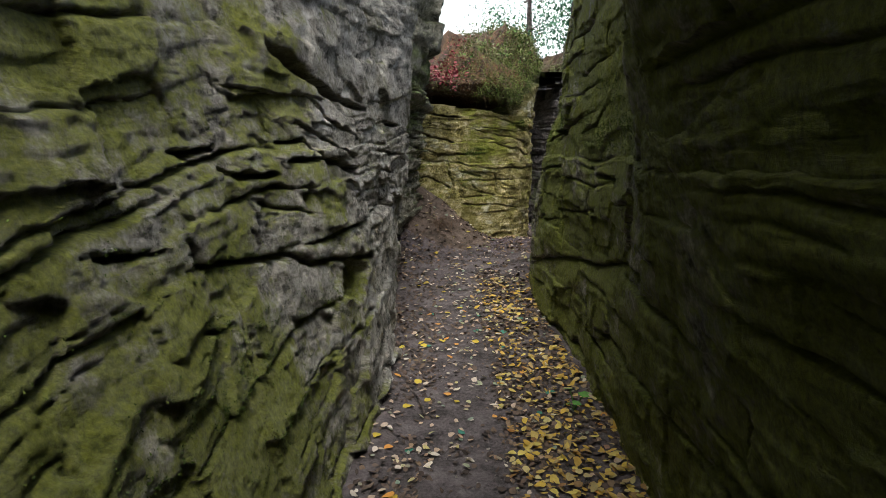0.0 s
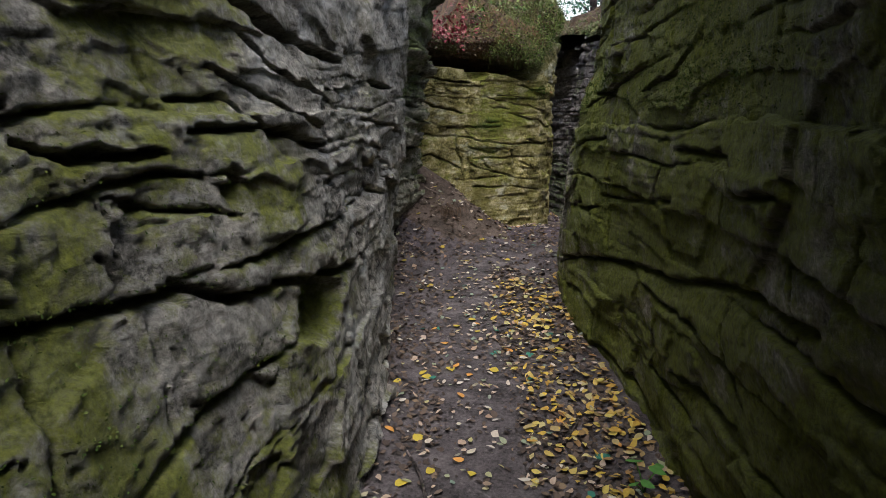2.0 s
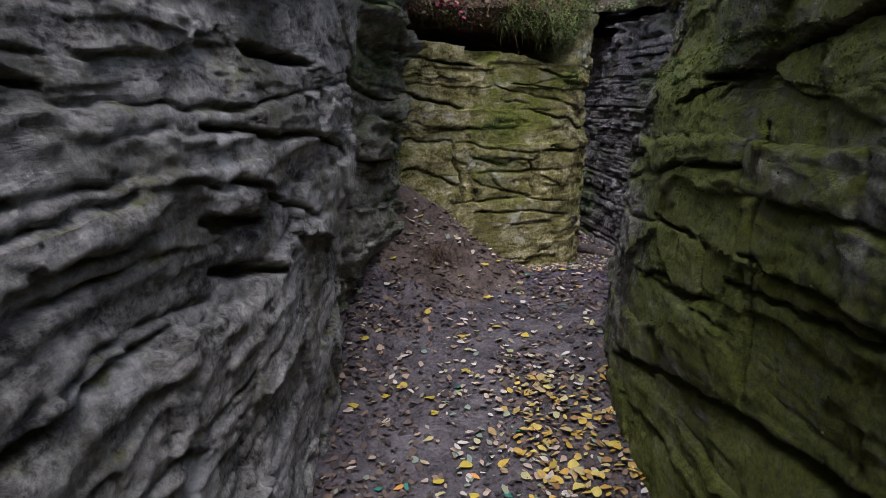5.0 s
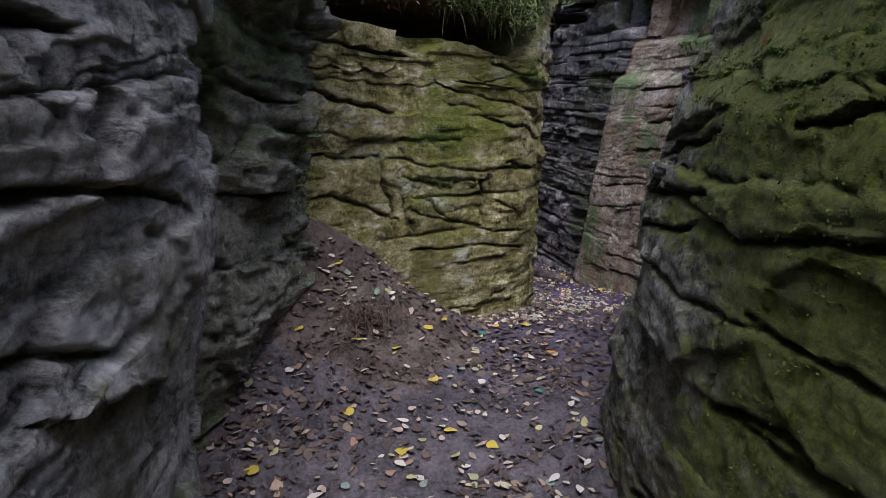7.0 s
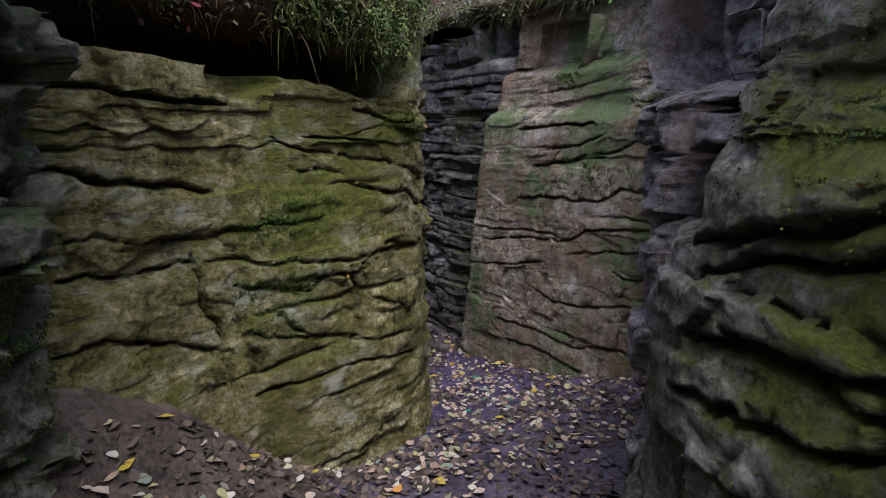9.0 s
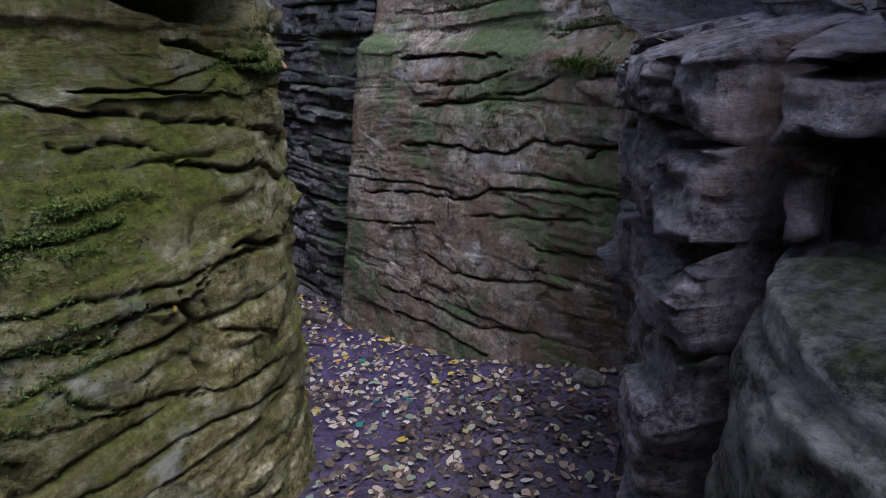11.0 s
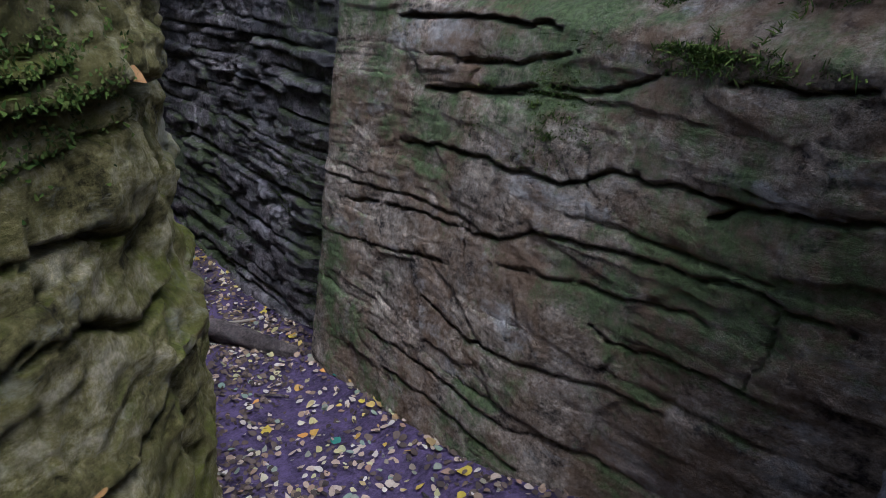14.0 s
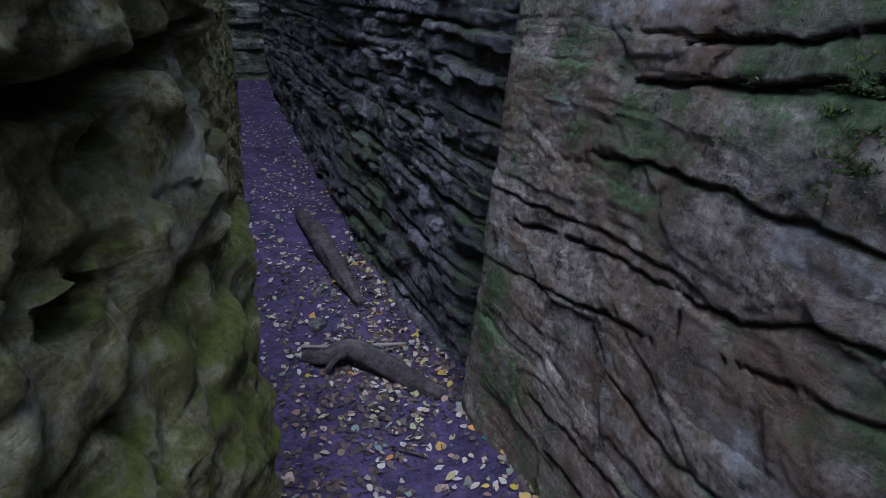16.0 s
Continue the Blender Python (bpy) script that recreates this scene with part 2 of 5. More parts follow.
def strata(s, z, seed, thick, joint, amp, crack, lamina, dip, rough, chip, thin_above=9.0, cell=1.0, wavy=1.0, open_beds=0.0):
    """Relief of bedded, jointed sandstone over length s and height z; also the number of each block."""
    warp = wavy * 0.10 * noise2(s * 0.45, z * 0.4, seed) + wavy * 0.03 * noise2(s * 1.7, z * 0.9, seed + 1) + 0.004 * noise2(s * 5, z * 2.5, seed + 2) + 0.0025 * noise2(s * 19, z * 8, seed + 22)
    zz = z + dip * s + warp
    upper = smooth(thin_above - 0.05, thin_above + 0.1, zz)
    amp = amp * (1 + 0.8 * upper)
    k, j, below, above, ds, near_edge, nearj, along = course(s, z, zz, seed, thick, joint, thin_above)
    dz = np.minimum(below, above)
    # each block stands out by its own amount and is tilted in both ways
    off = (hash2(k, j, seed + 6) - 0.5) * 1.7 * amp + (hash2(k, k * 0 + 9, seed + 7) - 0.5) * 1.0 * amp
    off += amp * 1.0 * (below / 0.2 - 0.5) * (hash2(k, j, seed + 18) - 0.3) + amp * 1.6 * along * (hash2(k, j, seed + 19) - 0.5)
    deep = np.clip(open_beds + 0.02 + 1.6 * noise2(s * 0.8 + near_edge * 3.7, near_edge * 1.31, seed + 8), 0, 1.2)
    deepj = np.clip(open_beds - 0.15 + 1.7 * noise2(nearj * 2.7 + k * 1.9, zz * 1.1, seed + 9), 0, 1)
    d = off
    d -= crack * deep * np.exp(-(dz / (0.004 + 0.005 * deep)) ** 4)
    d -= 0.010 * deep * np.exp(-above / 0.02)
    d -= crack * 0.8 * deepj * np.exp(-(ds / 0.006) ** 4)
    d -= 0.004 * np.exp(-dz / 0.008) * (0.3 + deep) + 0.004 * np.exp(-ds / 0.008) * deepj
    # finer beds within
    k2, j2, below2, above2, ds2, edge2, nearj2, along2 = course(s, z, zz + 0.01 * noise2(s * 3, z * 2, seed + 24), seed + 200, (thick[0] * 0.25, thick[1] * 0.3), joint * 0.45)
    deep2 = np.clip(-0.05 + 1.8 * noise2(s * 1.3 + edge2 * 3.1, edge2 * 1.7, seed + 208), 0, 1)
    here = np.clip(0.35 + 1.4 * noise2(s * 0.9, z * 1.3, seed + 25), 0, 1.3)
    d += here * amp * 0.55 * (hash2(k2, j2, seed + 26) - 0.5) + here * amp * 0.5 * (hash2(k2, k2 * 0, seed + 27) - 0.5)
    d -= here * min(1.0, crack / 0.05) * (0.016 * deep2 * np.exp(-(np.minimum(below2, above2) / 0.005) ** 2) + 0.004 * deep2 * np.exp(-above2 / 0.012))
    # broken treads that follow the bedding
    mask = np.clip(0.5 + 1.2 * noise2(s * 0.7, z * 0.9, seed + 12), 0.1, 1.4)
    d += lamina * mask * (2.2 * stairs(noise2(s * 1.2 + 31, zz * 9, seed + 10), 3.0) + 1.1 * stairs(noise2(s * 3.4, zz * 24, seed + 11), 2.5))
    # broken faces at three sizes
    wx, wz = s + 0.05 * noise2(s * 3, z * 3, seed + 50), zz + 0.04 * noise2(s * 3, z * 3, seed + 51)
    f1, e1 = facets(wx * 2.1 * cell, wz * 3.6 * cell, seed + 60, 0.04, 0.06)
    f2, e2 = facets(wx * 5.5 * cell + 3, wz * 10 * cell, seed + 70, 0.016, 0.024)
    f3, e3 = facets(wx * 14, wz * 24, seed + 80, 0.006, 0.009)
    split = np.clip(0.1 + 1.5 * noise2(s * 1.1, z * 1.6, seed + 91), 0, 1)
    d -= 0.010 * split * np.exp(-(e1 / 0.02) ** 2) + 0.003 * split * np.exp(-(e2 / 0.04) ** 2)
    d += chip * (f1 + 0.7 * f2 * np.clip(0.7 + noise2(s * 1.3, z * 1.7, seed + 90), 0.1, 1.5) + f3)
    # hollows and grain
    pit = noise2(s * 4 + 0.3 * noise2(s * 9, z * 9, seed), z * 9, seed + 92)
    d -= rough * 0.04 * smooth(0.58, 0.7, pit) * smooth(0.1, 0.4, noise2(s * 0.8 + 9, z * 0.9, seed + 93))
    d += rough * (0.09 * noise2(s * 0.7, z * 0.8, seed + 13) + 0.025 * noise2(s * 2.6, z * 3.1, seed + 14)
                  + 0.007 * noise2(s * 8, z * 12, seed + 15)) + 0.003 * noise2(s * 23, z * 33, seed + 16)
    return d, (k * 1000 + j + 300).astype(np.int64)


# ---- the great cracks and hollows of each wall ----
CRACKS, HOLLOWS = {}, {}


def crack(wall, width, depth, shelf, *path):
    """An open crack along path, points of way along the wall and height; shelf: how far the rock below it steps back."""
    CRACKS.setdefault(wall, []).append((width, depth, shelf, path))


def hollow(wall, s, z, rs, rz, depth):
    HOLLOWS.setdefault(wall, []).append((s, z, rs, rz, depth))


def carve(wall, s, z):
    """How far the cracks and hollows of a wall go in behind its face."""
    cut = np.zeros_like(z)
    for n, (width, depth, shelf, path) in enumerate(CRACKS.get(wall, ())):
        p = np.array(path, float)
        lo, hi = p.min(0) - 0.3, p.max(0) + 0.3
        r0, r1 = np.searchsorted(s[:, 0], lo[0]), np.searchsorted(s[:, 0], hi[0])
        if r1 - r0 < 2:
            continue
        S, Z = s[r0:r1], z[r0:r1]
        wa = S + 0.010 * noise2(S * 9, Z * 9, 300 + n) + 0.006 * noise2(S * 31, Z * 31, 301 + n)
        wb = Z + 0.007 * noise2(S * 7, Z * 5, 400 + n) + 0.005 * noise2(S * 29, Z * 20, 401 + n)
        best, along, sign, done, total = np.full(S.shape, 9.0), np.zeros(S.shape), np.zeros(S.shape), 0.0, np.hypot(*np.diff(p, axis=0).T).sum()
        for a, b in zip(p[:-1], p[1:]):
            v = b - a
            length = max(1e-6, math.hypot(*v))
            t = np.clip(((wa - a[0]) * v[0] + (wb - a[1]) * v[1]) / length ** 2, 0, 1)
            dist = np.hypot(wa - a[0] - t * v[0], wb - a[1] - t * v[1])
            nearer = dist < best
            best = np.where(nearer, dist, best)
            along = np.where(nearer, done + t * length, along)
            sign = np.where(nearer, wb - a[1] - t * v[1], sign)
            done += length
        ends = smooth(-0.01, 0.1, np.minimum(along, total - along))
        w = width * (0.35 + 0.65 * ends) * np.clip(1 + 0.7 * noise2(along * 7, along * 0, 500 + n), 0.35, 1.6)
        c = depth * np.exp(-(best / w) ** 4)
        if shelf:
            fade = ends * np.exp(-(best / 0.16) ** 2)
            c = np.maximum(c, np.where(sign < 0, shelf * np.exp(sign / 0.07), -0.35 * shelf * np.exp(-sign / 0.05)) * fade)
        else:
            c = np.maximum(c, 0.010 * np.exp(-best / 0.012) * ends)
        cut[r0:r1] = np.where(np.abs(c) > np.abs(cut[r0:r1]), c, cut[r0:r1])
    for s0, z0, rs, rz, depth in HOLLOWS.get(wall, ()):
        q = ((s - s0) / rs) ** 2 + ((z - z0) / rz) ** 2 + 0.35 * noise2(s * 11, z * 11, 600)
        cut = np.maximum(cut, depth * smooth(1.25, 0.55, q))
    return cut


crack("wall_west", 0.0077, 0.065, 0.005, (7.25, 1.45), (7.34, 1.44), (7.48, 1.42), (7.66, 1.39), (7.9, 1.39), (8.16, 1.35), (8.36, 1.26))
crack("wall_west", 0.0084, 0.065, 0.012, (7.34, 1.32), (7.5, 1.29), (7.69, 1.22), (8, 1.12))
crack("wall_west", 0.0182, 0.1, 0.020, (7.2, 1.25), (7.31, 1.22), (7.42, 1.21), (7.61, 1.17))
crack("wall_west", 0.0196, 0.1, 0.020, (7.24, 1.12), (7.34, 1.1), (7.48, 1.06), (7.67, 1.02))
crack("wall_west", 0.0140, 0.1, 0.016, (7.51, 1.64), (7.68, 1.62), (7.96, 1.6))
crack("wall_west", 0.0063, 0.045, 0.005, (5.4, 1.33), (5.51, 1.31), (5.68, 1.28), (5.92, 1.23))
crack("wall_west", 0.0112, 0.1, 0.020, (5.76, 1.47), (6.04, 1.48), (6.27, 1.45), (6.71, 1.36))
crack("wall_west", 0.0154, 0.1, 0.024, (5.52, 1.13), (5.74, 1.02), (5.98, 0.99), (6.2, 0.95), (6.88, 0.81))
crack("wall_west", 0.0140, 0.1, 0.016, (5.3, 1.14), (5.43, 1.11), (5.55, 1.08))
crack("wall_west", 0.0126, 0.1, 0.016, (5.47, 1.45), (5.53, 1.43), (5.65, 1.43))
crack("wall_west", 0.0070, 0.045, 0.008, (5.94, 1.65), (6.14, 1.59), (6.47, 1.49), (6.78, 1.37))
crack("wall_west", 0.0112, 0.1, 0.016, (4.83, 1.31), (4.89, 1.2), (5.05, 1.17), (5.31, 1.13), (5.63, 1.08))
crack("wall_west", 0.0084, 0.065, 0.000, (5.05, 1.14), (5.05, 1.04), (5.04, 0.95), (5, 0.86), (5.04, 0.82))
crack("wall_west", 0.0091, 0.065, 0.012, (4.74, 1.02), (4.85, 1), (4.96, 0.98))
crack("wall_west", 0.0154, 0.1, 0.020, (5.22, 1.49), (5.33, 1.45), (5.52, 1.43))
crack("wall_west", 0.0154, 0.1, 0.020, (4.93, 1.56), (5.05, 1.54), (5.24, 1.56))
crack("wall_west", 0.0063, 0.045, 0.006, (5.38, 1.35), (5.62, 1.29), (5.85, 1.24))
crack("wall_west", 0.0056, 0.045, 0.000, (5.33, 1.42), (5.38, 1.3), (5.35, 1.16))
crack("wall_west", 0.0084, 0.065, 0.012, (5.74, 1.56), (6.01, 1.56), (6.18, 1.46), (6.69, 1.34))
crack("wall_west", 0.0077, 0.065, 0.008, (6.13, 1.77), (6.36, 1.64), (6.88, 1.54))
crack("wall_west", 0.0210, 0.1, 0.024, (5.73, 1.99), (5.96, 1.92), (6.34, 1.79), (7.05, 1.71))
crack("wall_west", 0.0084, 0.065, 0.012, (4.38, 1.34), (4.5, 1.32), (4.7, 1.28))
crack("wall_east", 0.0123, 0.07, 0.021, (8.66, 0.39), (7.41, 0.68), (7.06, 0.75), (6.54, 0.83), (6.07, 0.95), (5.77, 1.02), (5.58, 1.03), (5.39, 1.07))
crack("wall_east", 0.0070, 0.07, 0.000, (7.59, 1.44), (7.53, 1.02), (7.49, 0.67))
crack("wall_east", 0.0070, 0.07, 0.007, (7.69, 0.99), (7.22, 1.05), (6.58, 1.15))
crack("wall_east", 0.0105, 0.07, 0.012, (6.01, 1.37), (5.95, 1.26), (5.63, 1.32))
crack("wall_east", 0.0088, 0.07, 0.012, (7.23, 1.57), (6.79, 1.63), (6.6, 1.73))
crack("wall_east", 0.0114, 0.07, 0.018, (6.64, 1.34), (6.03, 1.37))
crack("wall_east", 0.0096, 0.07, 0.000, (5.99, 0.85), (5.9, 0.7), (5.8, 0.67))
crack("wall_east", 0.0114, 0.07, 0.018, (6.49, 0.46), (6.08, 0.53), (5.81, 0.58))
crack("wall_east", 0.0079, 0.07, 0.012, (8.25, 1.47), (7.55, 1.62), (7.19, 1.69))
crack("wall_east", 0.0114, 0.07, 0.000, (7.68, 1.38), (7.66, 1.27), (7.62, 1.12), (7.57, 1), (7.53, 0.91))
crack("wall_east", 0.0079, 0.07, 0.009, (9, 1.23), (8.34, 1.21), (8.08, 1.27), (7.84, 1.3), (7.67, 1.32))
crack("wall_east", 0.0088, 0.07, 0.009, (8.34, 0.81), (8.06, 0.9), (7.91, 0.87), (7.74, 0.91))
crack("wall_east", 0.0088, 0.07, 0.009, (8.69, 0.32), (8.32, 0.45), (8.05, 0.5))
crack("wall_east", 0.0175, 0.1, 0.030, (8.08, 1.56), (7.86, 1.56), (7.72, 1.57), (7.62, 1.56))
crack("wall_east", 0.0096, 0.07, 0.009, (7.57, 1.1), (7.52, 1.1), (7.49, 1.09))
crack("wall_east", 0.0069, 0.07, 0.006, (8.27, 1.07), (8.12, 1.06), (7.97, 1.06), (7.85, 1.08))
crack("wall_east", 0.0114, 0.07, 0.018, (9.17, 1.36), (8.93, 1.41), (8.79, 1.45), (8.69, 1.48), (8.59, 1.49))
crack("wall_east", 0.0069, 0.07, 0.006, (9.13, 1.27), (9.09, 1.33), (8.89, 1.38), (8.79, 1.38), (8.68, 1.42), (8.58, 1.44))
crack("wall_east", 0.0105, 0.07, 0.018, (9.07, 1.19), (8.9, 1.23), (8.77, 1.24), (8.66, 1.27), (8.54, 1.28))
crack("wall_east", 0.0088, 0.07, 0.012, (9.11, 1.09), (8.87, 1.12), (8.71, 1.15), (8.61, 1.19))
crack("wall_north", 0.0085, 0.08, 0.000, (1.25, 1.19), (1.28, 1.05), (1.36, 0.88), (1.36, 0.72))
crack("wall_north", 0.0069, 0.065, 0.010, (0.68, 1.55), (0.84, 1.49), (1.01, 1.45), (1.35, 1.39))
crack("wall_north", 0.0082, 0.065, 0.011, (0.73, 1.7), (0.96, 1.71), (1.09, 1.69), (1.43, 1.67))
crack("wall_north", 0.0050, 0.045, 0.006, (0.81, 1.22), (0.99, 1.18), (1.29, 1.17))
crack("wall_north", 0.0049, 0.03, 0.003, (1.29, 1.17), (1.59, 1.11), (1.94, 1.06), (2.06, 1.07), (2.49, 1.04))
crack("wall_north", 0.0049, 0.03, 0.004, (1.41, 1.06), (1.56, 1.02), (1.7, 0.99), (1.87, 1.03))
crack("wall_north", 0.0063, 0.045, 0.008, (0.81, 1.02), (0.95, 1.01), (1.2, 0.92), (1.39, 0.82))
crack("wall_north", 0.0085, 0.08, 0.000, (1.95, 1.06), (1.98, 0.89), (2, 0.71))
crack("wall_north", 0.0049, 0.03, 0.005, (1.62, 1.56), (1.72, 1.51), (2.02, 1.46), (2.33, 1.42))
crack("wall_north", 0.0049, 0.03, 0.002, (1.42, 0.89), (1.69, 0.8), (2, 0.74))
crack("wall_north", 0.0049, 0.03, 0.002, (1.42, 0.67), (1.72, 0.64), (2.02, 0.63), (2.4, 0.55))
crack("wall_north", 0.0049, 0.03, 0.002, (1.68, 0.29), (1.94, 0.27), (2.16, 0.35))
crack("wall_north", 0.0049, 0.03, 0.005, (0.85, 1.32), (1.06, 1.27), (1.34, 1.24))
crack("wall_north", 0.0049, 0.03, 0.003, (1.7, 1.43), (1.86, 1.43), (1.99, 1.39))
crack("wall_north", 0.0057, 0.045, 0.005, (2, 1.04), (2.13, 1.07), (2.56, 1.02))
crack("wall_north", 0.0057, 0.045, 0.006, (1.5, 1.04), (1.64, 0.99), (1.76, 0.98), (1.84, 1.02), (2, 1))
crack("wall_north", 0.0049, 0.03, 0.004, (2.01, 1.02), (2.06, 0.89), (2.27, 0.79))
crack("wall_north", 0.0049, 0.03, 0.004, (1.48, 0.99), (1.72, 0.81), (1.98, 0.72), (2.34, 0.67))
crack("wall_north", 0.0049, 0.03, 0.003, (1.77, 1.55), (1.97, 1.53), (2.23, 1.51))
crack("wall_north", 0.0072, 0.05, 0.010, (2.33, 1.41), (2.45, 1.39), (2.65, 1.35))
crack("wall_north", 0.0063, 0.05, 0.010, (2.31, 1.31), (2.44, 1.28), (2.58, 1.22), (2.8, 1.2))
crack("wall_north", 0.0081, 0.06, 0.012, (2.05, 1.65), (2.19, 1.62), (2.31, 1.59), (2.5, 1.6))
crack("wall_north", 0.0072, 0.05, 0.012, (2.0, 1.36), (2.11, 1.33), (2.36, 1.28))
crack("wall_north", 0.0072, 0.05, 0.010, (2.15, 1.1), (2.46, 1.04), (2.75, 1.06), (3.0, 1.0))
crack("wall_north", 0.0198, 0.12, 0.024, (2.75, 1.54), (2.93, 1.51), (3.07, 1.49), (3.3, 1.49), (3.6, 1.5))
hollow("wall_north", 2.93, 1.32, 0.06, 0.022, 0.06)
hollow("wall_north", 3.17, 1.27, 0.05, 0.03, 0.06)
hollow("wall_north", 3.12, 1.43, 0.035, 0.02, 0.05)
crack("wall_far_east", 0.0063, 0.045, 0.006, (3.24, 0.98), (2.84, 1.04), (2.49, 1.05), (2.22, 1.07), (2.03, 1.16), (1.87, 1.17), (1.73, 1.18), (1.62, 1.18), (1.5, 1.21), (1.32, 1.24))
crack("wall_far_east", 0.0050, 0.045, 0.005, (3.63, 0.6), (3.16, 0.7), (2.76, 0.74), (2.47, 0.79), (2.29, 0.88), (2, 0.93), (1.73, 0.96), (1.57, 0.99), (1.44, 0.98), (1.28, 0.98))
crack("wall_far_east", 0.0049, 0.03, 0.004, (2.85, 0.4), (2.5, 0.37), (2.17, 0.42), (1.87, 0.49), (1.64, 0.52))
crack("wall_far_east", 0.0076, 0.065, 0.010, (3.12, 1.23), (2.74, 1.28), (2.44, 1.35))
crack("wall_far_east", 0.0049, 0.03, 0.003, (1.97, 0.67), (1.83, 0.65), (1.56, 0.71), (1.4, 0.71))
crack("wall_far_east", 0.0049, 0.03, 0.000, (2.68, 0.77), (2.62, 0.63))
crack("wall_far_east", 0.0049, 0.03, 0.003, (3.6, 0.41), (3.19, 0.48), (2.83, 0.57), (2.66, 0.61))
crack("wall_far_east", 0.0126, 0.1, 0.013, (1.7, 1.12), (1.62, 1.18))
crack("wall_far_east", 0.0076, 0.065, 0.010, (3.41, 1.5), (2.85, 1.54), (2.39, 1.55))
crack("wall_far_east", 0.0057, 0.045, 0.006, (2.42, 1.36), (2.17, 1.37), (1.94, 1.47))
crack("wall_far_east", 0.0057, 0.045, 0.008, (2.97, 1.36), (2.56, 1.41), (2.29, 1.49))
crack("wall_far_east", 0.0049, 0.03, 0.000, (1.45, 0.97), (1.45, 0.81), (1.48, 0.72))
crack("wall_far_east", 0.0049, 0.03, 0.004, (3.22, 0.05), (2.64, 0.13), (2.17, 0.16), (1.92, 0.21))
crack("wall_far_east", 0.0050, 0.045, 0.010, (3.07, -0.06), (2.45, 0.03), (2.07, 0.02))
crack("wall_far_east", 0.0057, 0.045, 0.006, (1.74, 1.47), (1.56, 1.49), (1.41, 1.51))
crack("wall_far_east", 0.0049, 0.03, 0.002, (2.47, 0.69), (2.09, 0.78), (1.8, 0.82), (1.64, 0.86))
crack("wall_buttress", 0.030, 0.2, 0, (0.79, 0.1), (0.80, 0.7), (0.78, 1.2), (0.80, 1.47), (0.83, 1.75))
crack("wall_buttress", 0.012, 0.15, 0.04, (0.6, 1.64), (0.68, 1.63), (0.80, 1.60))
crack("wall_buttress", 0.014, 0.15, 0.05, (0.6, 1.51), (0.73, 1.52), (0.80, 1.48))
crack("wall_buttress", 0.012, 0.15, 0.04, (0.6, 1.36), (0.71, 1.36), (0.80, 1.33))
crack("wall_buttress", 0.014, 0.15, 0.05, (0.62, 1.23), (0.77, 1.20))
crack("wall_buttress", 0.014, 0.12, 0.05, (0.80, 1.34), (0.90, 1.30), (1.05, 1.33))
crack("wall_buttress", 0.014, 0.12, 0.05, (0.80, 1.14), (0.92, 1.12), (1.1, 1.16))
crack("wall_buttress", 0.012, 0.12, 0.03, (0.86, 1.50), (1.0, 1.47), (1.2, 1.52), (1.4, 1.46))
crack("wall_buttress", 0.012, 0.12, 0.02, (0.97, 0.6), (1.0, 1.0), (1.04, 1.3), (1.02, 1.6))
hollow("wall_buttress", 0.64, 1.42, 0.075, 0.11, 0.2)
hollow("wall_west", 6.33, 0.82, 0.22, 0.13, 0.12)
hollow("wall_west", 5.90, 1.33, 0.05, 0.05, 0.06)
hollow("wall_west", 8.01, 1.47, 0.05, 0.06, 0.07)
hollow("wall_north", 1.51, 1.76, 0.14, 0.07, 0.15)
hollow("wall_recess", 0.95, 1.35, 0.1, 0.12, 0.12)


SURFACES = {}


